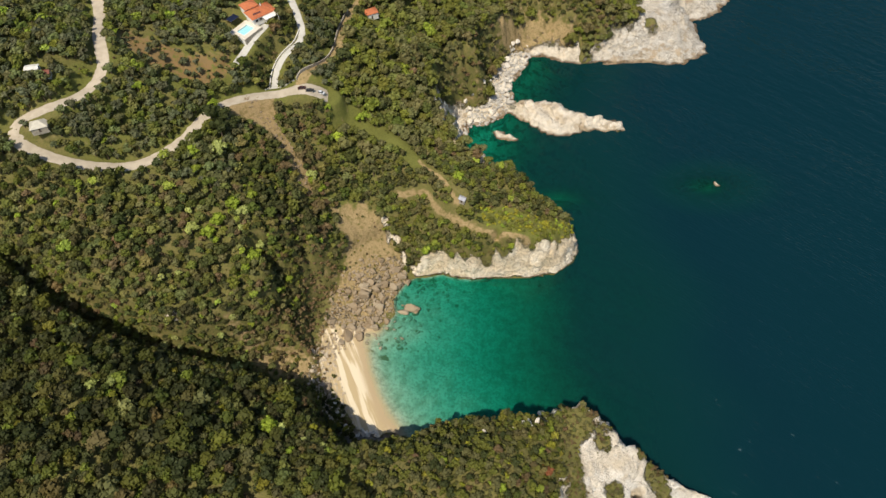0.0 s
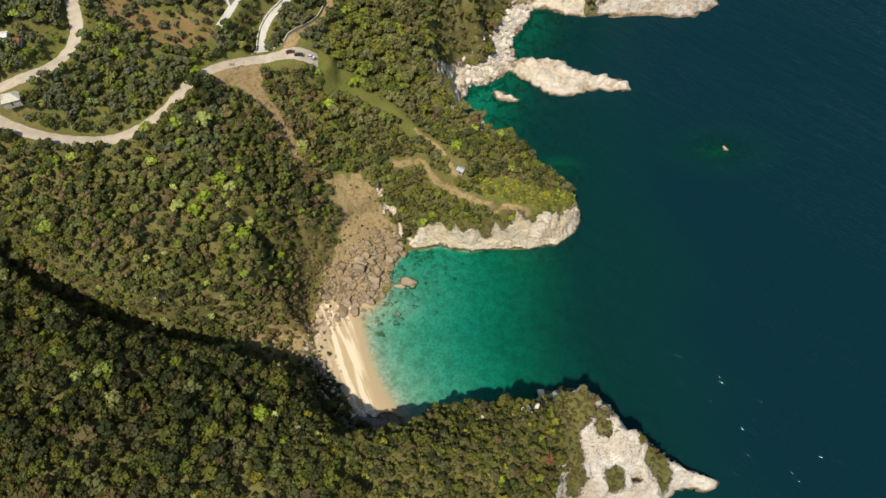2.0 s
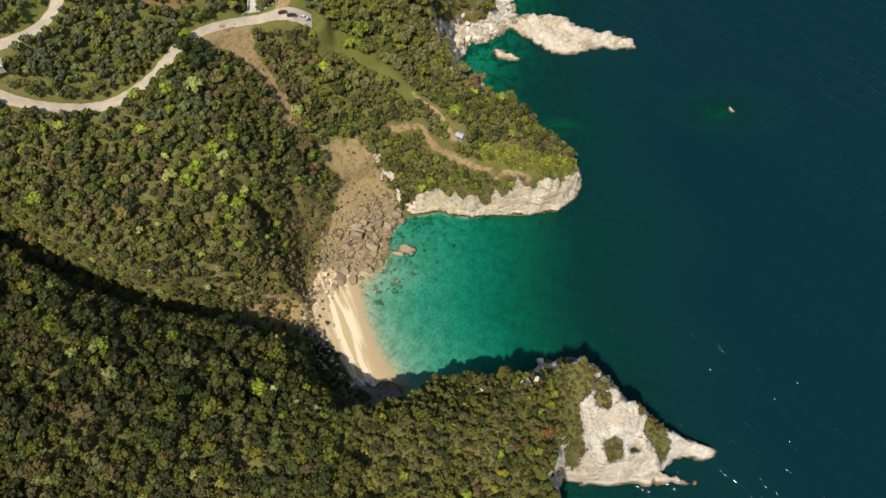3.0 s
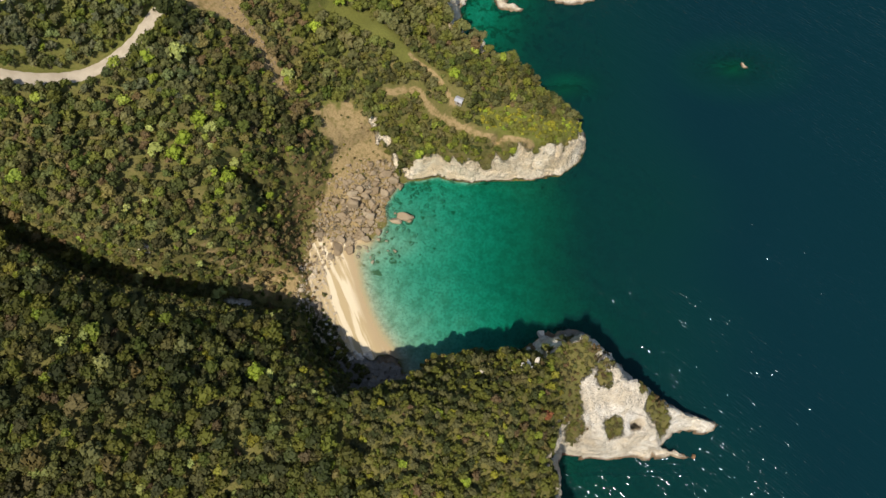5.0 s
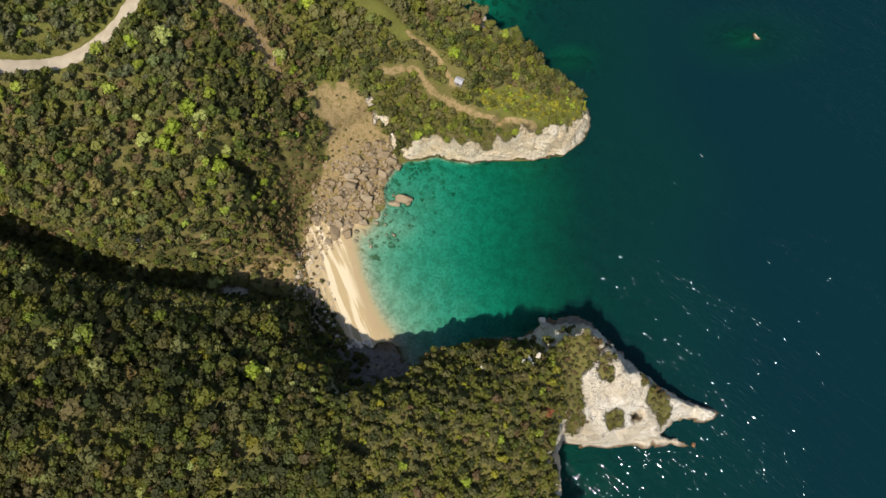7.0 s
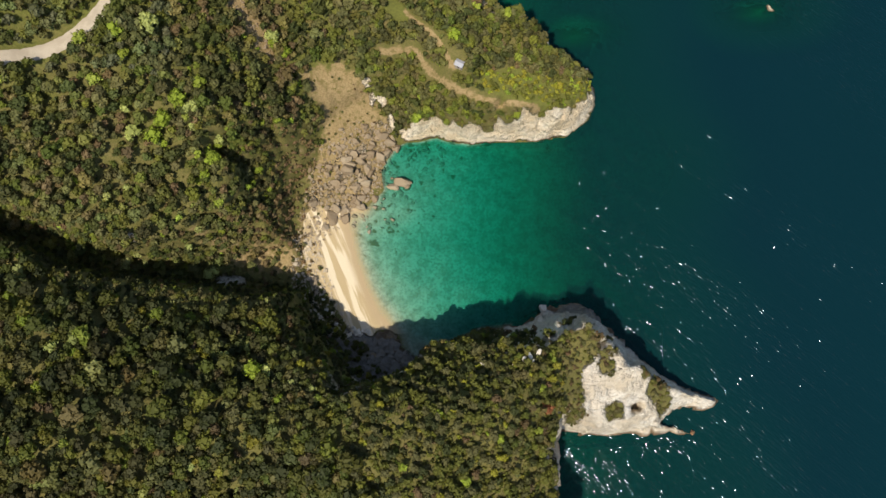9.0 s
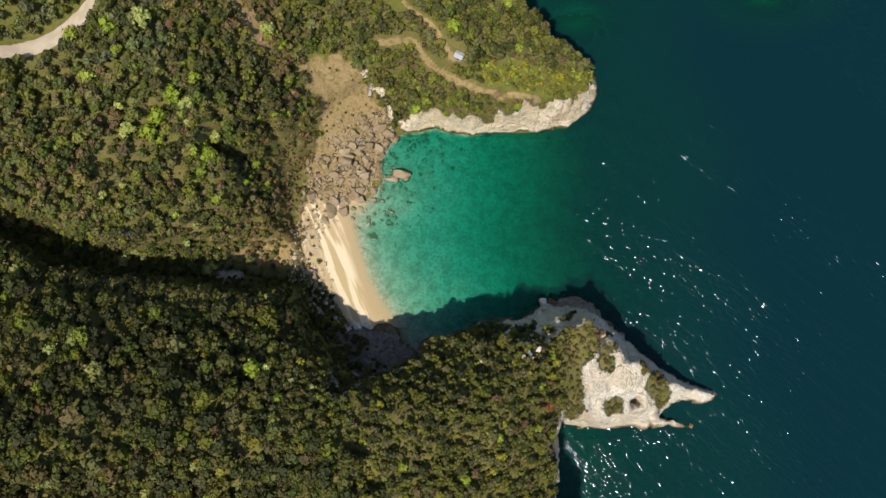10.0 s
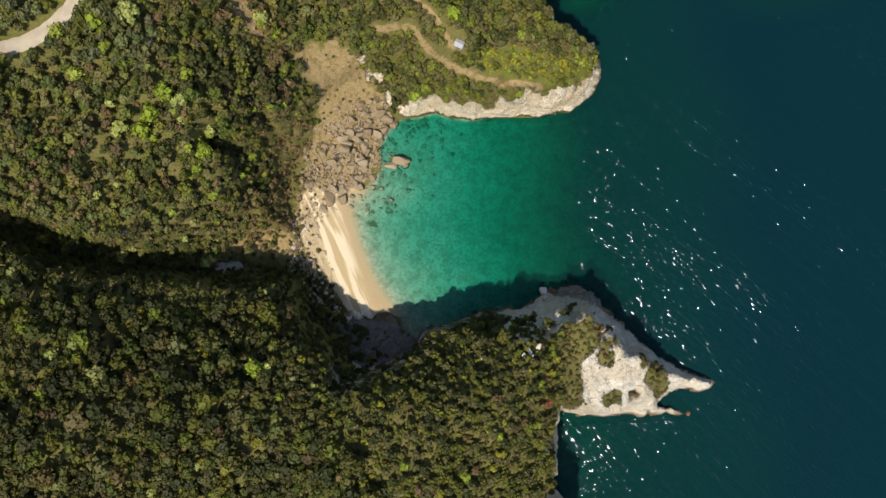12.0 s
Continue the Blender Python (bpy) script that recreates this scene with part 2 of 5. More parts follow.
# the shore from north to south, land to the west: shelf width, shelf slope, slope behind it, points
SHORE = [
    (4, 0.5, 1.1, [(700, 900), (420, 640), (260, 520), (211, 471), (194, 452), (178, 446), (180, 433), (181, 411), (161, 398), (117, 399), (80, 401), (64, 409)]),
    (16, 0.32, 3.6, [(56, 409), (51, 396), (42, 382), (39, 374), (42, 367), (40, 358), (36, 351), (30, 344), (21, 340), (13, 339)]),
    (1, 0.5, 3.4, [(10, 333), (7, 318), (8, 305), (14, 290), (25, 281), (39, 275), (51, 263), (58, 258), (66, 253)]),
    (0.6, 0.8, 4.4, [(71, 246), (70, 238), (67, 231), (56, 223), (43, 221), (28, 221), (9, 220), (-1, 222), (-6, 224), (-14, 222), (-20, 222)]),
    (40, 0.95, 1.6, [(-24, 220), (-26, 218)]),
    (32, 0.46, 1.9, [(-29, 214), (-33, 207), (-31, 199), (-35, 194), (-40, 190)]),
    (20, 0.16, 2.4, [(-46, 188), (-48, 183), (-46, 175), (-44, 165)]),
    (32, 0.13, 2.8, [(-39, 152), (-34, 141), (-28, 134), (-25, 128)]),
    (20, 0.2, 4.5, [(-24, 125), (-19, 121)]),
    (3, 0.4, 9.0, [(-15.5, 119), (-12.5, 124)]),
    (0.6, 0.8, 3.4, [(-8, 125), (0, 127), (14, 133)]),
    (1.5, 0.5, 3.0, [(33, 135), (40, 140), (43, 142), (51, 143), (59, 143)]),
    (1, 0.5, 3.2, [(63, 141), (67, 136), (74, 128)]),
    (1, 0.5, 3.2, [(84, 119), (92, 112), (101, 107), (116, 101)]),
    (1, 0.6, 2.4, [(118, 99), (114, 96), (104, 97), (96, 95), (93, 93), (92, 90), (98, 88), (106, 86), (106, 85), (95, 85), (75, 85)]),
    (1, 0.6, 3.0, [(65, 85), (58, 84), (48, 87)]),
    (0.6, 0.6, 7.0, [(46, 84), (47, 80), (46, 70), (44, 62), (44, 55), (48, 50), (53, 44), (50, 20), (70, -60), (120, -300), (300, -900)]),
]
# rocks that stand clear of the shore: height, slope of the sides, outline
SKERRIES = [
    (9.0, 1.1, [(33, 361), (40, 362), (49, 362), (62, 362), (73, 359), (78, 352), (92, 348), (106, 344), (112, 338), (112, 333), (106, 332), (90, 334), (73, 330), (66, 330), (56, 334), (48, 343), (40, 349), (33, 352)]),
    (3.5, 0.9, [(26, 336), (31, 336), (43, 328), (41, 325), (29, 326), (26, 331)]),
    (2.6, 1.3, [(156, 289), (160, 290), (161, 286), (157, 285)]),
]
# the ravine: x, y, height of its bed
RAVINE = [(-52, 150, 3), (-66, 152, 4), (-82, 153, 6.5), (-102, 153, 18), (-125, 155, 33), (-150, 159, 42), (-172, 169, 48), (-200, 188, 66), (-250, 222, 104)]
# foot of the sheer faces round the gully behind the beach and along the cove side of the south headland
FACE_FOOT = [(-62, 137), (-56, 127), (-53.5, 118), (-52, 110), (-49, 105.5), (-43, 105), (-38, 110), (-30.5, 110.5), (-23, 113.5), (-18, 115.5), (-14.5, 119), (-12.6, 123.5), (-8, 126.5), (0, 129.5), (14, 135)]
FACE_LAND = FACE_FOOT + [(14, 40), (-120, 40), (-120, 137)]


def bend(a, b, width):
    """The lower of a and b with a rounded change-over."""
    k = np.clip(0.5 + 0.5 * (b - a) / width, 0, 1)
    return b * (1 - k) + a * k - width * k * (1 - k)


def cubic(values, places, q):
    """Catmull-Rom weights along one axis: index array and four weights."""
    step = places[1] - places[0]
    u = np.clip((q - places[0]) / step, 0, len(places) - 1 - 1e-6)
    i = u.astype(int)
    f = u - i
    w = (-0.5 * f + f ** 2 - 0.5 * f ** 3, 1 - 2.5 * f ** 2 + 1.5 * f ** 3, 0.5 * f + 2 * f ** 2 - 1.5 * f ** 3, -0.5 * f ** 2 + 0.5 * f ** 3)
    return [np.clip(i + k, 0, len(places) - 1) for k in (-1, 0, 1, 2)], w


def upland(x, y):
    ix, wx = cubic(UPLAND, UPLAND_X, x)
    iy, wy = cubic(UPLAND, UPLAND_Y, y)
    h = sum(wy[a] * wx[b] * UPLAND[iy[a], ix[b]] for a in range(4) for b in range(4))
    for sx, sy, r, m in SWELLS:
        h = h + m * np.exp(-((x - sx) ** 2 + (y - sy) ** 2) / (r * r))
    return h


def along(line, x, y):
    """Distance to a polyline, and how far along it (in points) the nearest place lies."""
    best, place = np.full(x.shape, 1e9), np.zeros(x.shape)
    for i, (a, b) in enumerate(zip(line[:-1], line[1:])):
        ex, ey = b[0] - a[0], b[1] - a[1]
        u = np.clip(((x - a[0]) * ex + (y - a[1]) * ey) / max(ex * ex + ey * ey, 1e-6), 0, 1)
        d = np.hypot(x - a[0] - u * ex, y - a[1] - u * ey)
        near = d < best
        best, place = np.where(near, d, best), np.where(near, i + u, place)
    return best, place


def inside(ring, x, y):
    odd = np.zeros(x.shape, bool)
    for (ax, ay), (bx, by) in zip(ring, ring[1:] + ring[:1]):
        if ay != by:
            odd ^= ((ay > y) != (by > y)) & (x < (bx - ax) * (y - ay) / (by - ay) + ax)
    return odd


COAST = [p for s in SHORE for p in s[3]]
MAINLAND = COAST + [(300, -4000), (-5000, -4000), (-5000, 4000), (700, 4000)]


def wobble(x, y, size, seed=0.0):
    """Smooth noise from a few turned sines, about -1 to 1."""
    out = 0
    for k in range(5):
        a = 1.7 * k + seed
        u = (x * math.cos(a) + y * math.sin(a)) / size
        v = (y * math.cos(a + 0.9) - x * math.sin(a + 0.9)) / size
        out = out + np.sin(u * (1 + 0.31 * k) * 2.4 + seed * 3 + 1.3 * np.sin(v * 1.9 + k)) / 3
    return out


def sea_depth(x, y):
    """Depth of the sea bed, shelving from the beaches, deep off the points, with two sunken banks."""
    cove = np.minimum(0.3 + 0.06 * along([(-40, 190), (-47, 175), (-39, 152), (-25, 128)], x, y)[0], 3.0 + 0.15 * along([(8, 310), (35, 350), (40, 372), (56, 405)], x, y)[0])
    cove = cove + 0.0009 * np.maximum(x + 5, 0) ** 2 * (1 + 0.25 * wobble(x, y, 60.0, 3.0))
    bank = 3.4 + 1.1 * np.hypot((x - 153) / 1.9, y - 287)
    reef = 4.2 + 0.75 * np.hypot((x - 62) / 1.7, y - 277)
    return np.minimum(np.minimum(np.minimum(cove, bank), reef), 40)


def lie(x, y):
    """Height of the ground at x, y, with the distance inland (offshore: minus) and the sheerness of the nearest shore."""
    x, y = np.asarray(x, float), np.asarray(y, float)
    d, _ = along(COAST, x, y)
    land = inside(MAINLAND, x, y)
    total = shelf = near = steep = 0
    for i, (w, s, st, line) in enumerate(SHORE):
        tail = [SHORE[i + 1][3][0]] if i + 1 < len(SHORE) else []
        g = 1 / (along(line + tail, x, y)[0] + 2.5) ** 6
        total, shelf, near, steep = total + g, shelf + g * w, near + g * s, steep + g * st
    shelf, near, steep = shelf / total, near / total, steep / total
    rough = 1 + 0.22 * wobble(x, y, 11.0, 2.0) + 0.16 * wobble(x, y, 4.0, 5.0)
    from_shore = near * np.minimum(d, shelf) + steep * rough * np.maximum(d - shelf, 0) + 0.15
    e = along(FACE_FOOT, x, y)[0]
    from_shore = np.where(inside(FACE_LAND, x, y), np.maximum(from_shore, 2.0 + np.interp(x, [-48, -44, -6, 2, 13], [7.0, 17.0, 15.0, 6.0, 3.0]) * rough * e), from_shore)
    r, place = along(RAVINE, x, y)
    bed = np.interp(place, np.arange(len(RAVINE)), [p[2] for p in RAVINE])
    rav_y = np.interp(x, [p[0] for p in RAVINE[::-1]], [p[1] for p in RAVINE[::-1]])
    ledge = np.interp(x, [-140, -125, -105, -96, -80, -66], [3, 0, 4, 8, 12, 14])
    out = np.maximum(r - 3.5, 0)
    north_side = 0.3 * np.minimum(out, ledge) + np.interp(x, [-125, -112, -95], [4.6, 3.6, 2.2]) * np.maximum(out - ledge, 0)
    from_bed = bed + np.where(y > rav_y, north_side, 4.2 * np.maximum(r - 1.5, 0)) * (1 + 0.2 * wobble(x, y, 9.0, 1.0))
    hill = upland(x, y) + 0.8 * wobble(x, y, 23.0, 0.5) + 0.35 * wobble(x, y, 8.0, 3.5)
    hill = bend(hill, np.where(r < 60, from_bed, 1e3), 5.0)
    h = bend(hill, from_shore, np.clip(0.12 * hill, 0.5, 4.0))
    sandy = np.clip((along([(-48, 183), (-44, 165), (-34, 141), (-25, 128)], x, y)[0] - 8) / 12, 0, 1)
    depth = sea_depth(x, y) * np.clip(d / (9 - 7 * sandy), 0.06, 1) ** 0.8
    sea = -depth + 0.12 * depth * wobble(x, y, 13.0, 4.0)
    h = np.where(land, np.maximum(h, 0.12), sea)
    for top, slope, ring in SKERRIES:
        e, _ = along(ring + ring[:1], x, y)
        rock = bend(top * (0.75 + 0.4 * wobble(x, y, 12.0, 7.0)), slope * e * (1 + 0.3 * wobble(x, y, 5.0, 8.0)) + 0.1, 1.5)
        h = np.where(inside(ring, x, y), np.maximum(rock, h), np.maximum(h, -1.0 - 1.6 * e))
    return h, np.where(land, d, -d), steep

# ---- ground, sea and road ----
ROAD = [(-200, 365), (-187, 334), (-175, 299), (-164, 274), (-164, 264), (-169, 252), (-176, 244), (-186, 239), (-193, 237), (-196, 234), (-195, 230), (-190, 227), (-181, 225), (-168, 224), (-153, 228), (-139, 234), (-128, 243), (-122, 255), (-119, 261), (-109, 273), (-95, 281), (-84, 284), (-64, 285)]
DRIVE = [(-93, 285), (-93, 294), (-93, 301), (-89, 307), (-81, 313), (-79, 322), (-84, 336), (-90, 350)]
TRACK = [(-78, 289), (-70, 301), (-61.5, 314), (-60.5, 331), (-59, 345), (-57, 356), (-53, 372)]
FORECOURT = [(-110, 293), (-105, 304), (-101, 311), (-97, 320)]
PATHS = [
    [(-67, 283), (-52, 280), (-34, 271), (-17, 261), (-7, 254), (-1, 247), (1, 241), (6, 240)],
    [(-29, 250), (-14, 250), (-11, 246), (-7, 241), (3, 234), (14, 230), (26, 229), (40, 227)],
    [(-58, 216), (-61, 203), (-63, 193), (-66, 186), (-66, 179)],
]
SLIDE = [(-101, 275), (-96, 272), (-92, 266), (-85, 259), (-79, 253), (-76, 248), (-74, 245)]


def dense(line, step=2.0):
    """The polyline with rounded corners, cut into short even steps."""
    p = np.array(line, float)
    for _ in range(2):
        q = np.empty((2 * len(p), 2))
        q[0], q[-1] = p[0], p[-1]
        q[1:-1:2], q[2::2] = p[:-1] * 0.75 + p[1:] * 0.25, p[:-1] * 0.25 + p[1:] * 0.75
        p = q
    run = np.concatenate([[0], np.cumsum(np.hypot(*np.diff(p, axis=0).T))])
    at = np.linspace(0, run[-1], max(2, int(run[-1] / step)))
    return np.stack([np.interp(at, run, p[:, 0]), np.interp(at, run, p[:, 1])], 1)


def eased(values, n):
    for _ in range(n):
        values = np.concatenate([values[:1], (values[:-2] + 2 * values[1:-1] + values[2:]) / 4, values[-1:]])
    return values


def bed_of(line, half, flare=0.0):
    p = dense(line)
    u = np.clip(1 - (len(p) - 1 - np.arange(len(p))) / 12, 0, 1)
    return p, eased(lie(p[:, 0], p[:, 1])[0], 14), half + flare * u * u * (3 - 2 * u)


BEDS = [bed_of(ROAD, 3.0, 1.8), bed_of(DRIVE, 1.9), bed_of(TRACK, 1.6), bed_of(FORECOURT, 2.2)]
arrive = np.clip(np.linspace(0, 1.5, len(BEDS[3][1])), 0, 1) ** 2
BEDS[3][1][:] += (float(lie(np.array([-106.8]), np.array([313.6]))[0][0]) - 0.9 - BEDS[3][1]) * arrive
# level places: x, y, half sizes, turn in degrees, how deep they are dug
TERRACES = [(-104, 323, 11, 8, 40, 0), (-113.6, 318.6, 4, 4, 56, 0), (-106.8, 313.6, 7.5, 6.5, 56, 0), (-106.8, 313.6, 4.0, 3.2, 56, 1.6)]
SLIP = [(-114, 270), (-112, 263), (-102, 264), (-95, 264), (-88, 272), (-91, 281), (-102, 277)]


def ground_height(x, y):
    """The ground with the road beds cut into it and terraces levelled."""
    x, y = np.atleast_1d(np.asarray(x, float)), np.atleast_1d(np.asarray(y, float))
    h, d, steep = lie(x, y)
    for cx, cy, a, b, turn, dug in TERRACES:
        c, s = math.cos(radians(turn)), math.sin(radians(turn))
        u, v = (x - cx) * c + (y - cy) * s, (y - cy) * c - (x - cx) * s
        k = np.clip(1 - np.maximum(np.maximum(np.abs(u) - a, np.abs(v) - b), 0) / (2.0 if dug else 4.0), 0, 1)
        h = h + (lie(np.array([cx]), np.array([cy]))[0][0] - dug - h) * k * k * (3 - 2 * k)
    for p, z, half in BEDS[::-1]:
        near = (x > p[:, 0].min() - 9) & (x < p[:, 0].max() + 9) & (y > p[:, 1].min() - 9) & (y < p[:, 1].max() + 9)
        if near.any():
            r, place = along([tuple(q) for q in p], x[near], y[near])
            level = np.interp(place, np.arange(len(z)), z) - 0.10
            k = np.clip(1 - (r - np.interp(place, np.arange(len(z)), half) - 0.8) / 4.5, 0, 1)
            h[near] = h[near] + (level - h[near]) * k * k * (3 - 2 * k)
    return h, d, steep


def axis(stops):
    """Grid lines between stops (place, step)."""
    out = []
    for (a, s), (b, _) in zip(stops[:-1], stops[1:]):
        out += list(np.linspace(a, b, max(1, int(round((b - a) / s))), endpoint=False))
    return np.array(out + [stops[-1][0]])


def sheet(name, xs, ys, z, smooth=True):
    nx, ny = len(xs), len(ys)
    gx, gy = np.meshgrid(xs, ys)
    verts = np.stack([gx.ravel(), gy.ravel(), z.ravel()], 1)
    i = (np.arange(ny - 1)[:, None] * nx + np.arange(nx - 1)[None]).ravel()
    faces = np.stack([i, i + 1, i + nx + 1, i + nx], 1)
    return mesh_of(name, verts, faces, smooth)


def mesh_of(name, verts, faces, smooth=False):
    """A mesh from arrays of places and of four-cornered faces."""
    me = bpy.data.meshes.new(name)
    me.vertices.add(len(verts)), me.loops.add(faces.size), me.polygons.add(len(faces))
    me.vertices.foreach_set("co", np.ascontiguousarray(verts, np.float32).ravel())
    me.loops.foreach_set("vertex_index", np.ascontiguousarray(faces, np.int32).ravel())
    me.polygons.foreach_set("loop_start", np.arange(0, faces.size, faces.shape[1], dtype=np.int32))
    me.polygons.foreach_set("use_smooth", np.full(len(faces), smooth))
    me.update(calc_edges=True)
    return me


def paint(me, name, rgb):
    layer = me.attributes.new(name, "FLOAT_COLOR", "POINT")
    layer.data.foreach_set("color", np.column_stack([rgb, np.ones(len(rgb))]).astype(np.float32).ravel())


SCRUB_PATCHES = [(86, 105, 5.5), (89, 98, 4), (66, 96, 4.5), (50, 95, 4.5), (62, 114, 4), (79, 112, 2.6), (86, 416, 6), (97, 418, 6), (124, 424, 7), (138, 418, 4)]
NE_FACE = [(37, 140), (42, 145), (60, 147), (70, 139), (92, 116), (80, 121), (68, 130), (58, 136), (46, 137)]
WHITE_TOP = [(51, 111), (58, 118), (73, 121), (122, 103), (122, 80), (42, 80), (42, 92), (49, 95), (53, 101)]
BARE_BOWL = [(-66, 242), (-46, 248), (-36, 242), (-26, 226), (-24, 216), (-30, 200), (-42, 189), (-58, 174), (-64, 162), (-74, 158), (-73, 172), (-69, 186), (-66, 200), (-60, 215), (-58, 226)]
SCAR = [(-106, 170), (-98, 172), (-90, 169), (-80, 173), (-70, 170), (-64, 160), (-78, 157), (-96, 160)]
FIELD = [(-170, 306), (-148, 298), (-129, 294), (-113, 300), (-108, 290), (-118, 276), (-132, 272), (-150, 278), (-160, 284)]
NORTH_ROCK = [(88, 396), (100, 410), (118, 420), (130, 440), (150, 470), (260, 560), (260, 500), (190, 380)]
MAT = [(15, 239), (11, 234), (19, 232), (30, 229), (41, 227), (52, 228), (63, 236), (66, 243), (57, 242), (47, 239), (28, 243)]
GROVE = [(-90, 290), (-64, 291), (-62, 314), (-62, 332), (-78, 338), (-78, 316)]
LAWN = [(-66, 286), (-52, 288), (-20, 266), (-12, 258), (-20, 256), (-40, 268), (-64, 278)]


def soft_inside(ring, x, y, width):
    e, _ = along(ring + ring[:1], x, y)
    return np.clip(0.5 + np.where(inside(ring, x, y), e, -e) / (2 * width), 0, 1)


def covers(x, y, h, d, slope, steep):
    """How far rock, bare earth, sand, lush grass, sea weed and red earth cover the ground. On rock the last greys the
    stone, and near 1 paints shade into it.
    """
    shore = np.clip(1 - (d - 6) / 10, 0, 1)
    near_sea = (d > -1) & (d < 34)
    sheer = np.clip((slope - 1.1) / 1.2, 0, 1)
    ravine = np.clip(1 - (along(RAVINE, x, y)[0] - 10) / 10, 0, 1)
    rock = sheer * np.where(near_sea, np.clip((steep - 2.2) / 0.8, 0, 1), 0.25 * ravine) * np.clip((x - np.where(y < 150, 12, -16)) / 14, 0.12, 1)
    rock = np.where((y > 215) & (x > -30) & (y < 236), sheer * np.clip((d - 0) / 1, 0, 1) * np.clip((np.where(x < 33, 5.0, 7.5) + 1.6 * wobble(x, y, 5.0, 4.0) - d) / 2.0, 0, 1), rock)
    rock = np.maximum(rock, soft_inside(WHITE_TOP, x, y, 2.0) * 0.95)
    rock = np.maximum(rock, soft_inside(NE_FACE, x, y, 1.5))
    rock = np.maximum(rock, soft_inside(NORTH_ROCK, x, y, 9.0) * 0.9)
    rock = np.maximum(rock, np.where((y > 326) & (x < 90), np.clip(1 - (d - 12.5) / 3, 0, 1), 0) * (d > -1))
    rock = np.where((y > 326) & (x < 84), rock * np.clip(1 - (d - 12.5) / 3, 0.05, 1), rock)
    rock = np.maximum(rock, 0.5 * (along(FACE_FOOT[3:], x, y)[0] < 4.5) * (slope > 1.5))
    rock = np.maximum(rock, np.clip(1.2 - along([(-130, 167), (-126, 165.5), (-122.5, 165)], x, y)[0] / 1.8, 0, 0.62))
    rock = np.maximum(rock, np.clip(1.3 - along([(-100, 154), (-94, 154)], x, y)[0] / 3.0, 0, 0.7))
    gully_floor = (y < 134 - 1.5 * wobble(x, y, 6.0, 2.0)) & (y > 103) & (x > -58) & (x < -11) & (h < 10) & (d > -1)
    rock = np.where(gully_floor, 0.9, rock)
    scarp = np.clip(1.4 - along([(36, 408), (57, 421), (70, 420), (80, 415)], x, y)[0] / 6, 0, 1)
    rock = rock * (1 - 0.75 * scarp)
    rim = np.clip(0.9 + 1.1 * wobble(x, y, 4.5, 3.0) - along([(-20, 223), (-27, 231), (-30, 236), (-38, 243)], x, y)[0] / 2.4, 0, 0.8)
    rock = np.maximum(rock, rim)
    rock = np.where((y > 234) & (y < 264) & (x < 40) & (d > 9) & (x > -20), 0, rock)
    for sx, sy, r in SCRUB_PATCHES:
        rock = rock * np.clip(np.hypot(x - sx, y - sy) / r - 0.4, 0, 1)
    for _, _, ring in SKERRIES:
        rock = np.maximum(rock, soft_inside(ring, x, y, 1.0))
    beach = np.clip(1 - (along([(-48, 183), (-46, 175), (-44, 165), (-39, 152), (-34, 141), (-28, 134), (-25, 128)], x, y)[0] - np.interp(y, [138, 165], [12, 19])) / 6, 0, 1) * (h < 5.2) * np.clip((h + 1) / 0.5, 0, 1) * np.clip((193 - y) / 6, 0, 1) * np.clip((y - 129.5 - 1.5 * wobble(x, y, 6.0, 2.0)) / 3, 0, 1)
    bowl = soft_inside(BARE_BOWL, x, y, 4.0)
    rubble = bowl * np.clip((15 - h) / 6, 0, 1) * 0.36
    rock = np.maximum(rock, rubble) * (1 - beach)
    soil = np.maximum(bowl * 0.8, soft_inside(FIELD, x, y, 4.0) * 0.62)
    for line, half in [(PATHS[0][3:], 0.3), (PATHS[1], 0.2), (PATHS[2], 0.2), (SLIDE, 2.8), (TRACK, 1.8)]:
        soil = np.maximum(soil, np.clip(1.15 - (along([tuple(p) for p in dense(line)], x, y)[0] - half) / 1.0, 0, 1.2))
    soil = np.maximum(soil, np.clip((slope - 0.9) / 1.6, 0, 0.24))
    soil = np.maximum(soil, 0.42 * ((y > 326) & (x > 0) & (x < 100) & (d < 20) & (slope > 1.2)))
    lush = np.clip(0.3 + 0.35 * wobble(x, y, 30.0, 9.0) + 0.25 * (y > 225) - 0.35 * (y < 212) - 0.5 * (x > -40), 0, 1)
    lush = np.maximum(lush, soft_inside(LAWN, x, y, 3.0))
    lush = np.maximum(lush, 0.9 * soft_inside(GROVE, x, y, 2.0))
    lush = np.maximum(lush, soft_inside(MAT, x, y, 1.5))
    rock = np.where(soft_inside(MAT, x, y, 1.0) > 0.6, rock * 0.2, rock)
    lush = np.maximum(lush, 0.62 * ((y > 262) & (x > -66) & (x < -8)))
    red = np.maximum(soft_inside(FIELD, x, y, 5.0), 0.9 * soft_inside(NORTH_ROCK, x, y, 12.0))
    soil = np.maximum(soil, 0.72 * soft_inside(SCAR, x, y, 3.0))
    soil = np.maximum(soil, 0.85 * scarp)
    soil = np.maximum(soil, 0.9 * soft_inside(SLIP, x, y, 1.5))
    # gully floor: darkest stone tone, standing in for the deep shade there
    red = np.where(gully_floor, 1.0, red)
    # north-east face: its shade is put into the stone colour
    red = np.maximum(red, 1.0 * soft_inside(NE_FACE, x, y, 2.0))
    red = np.maximum(red, 0.15 * soft_inside(SLIP, x, y, 3.0))
    red = np.maximum(red, 0.2 * np.clip(1.3 - along(SLIDE, x, y)[0] / 4, 0, 1))
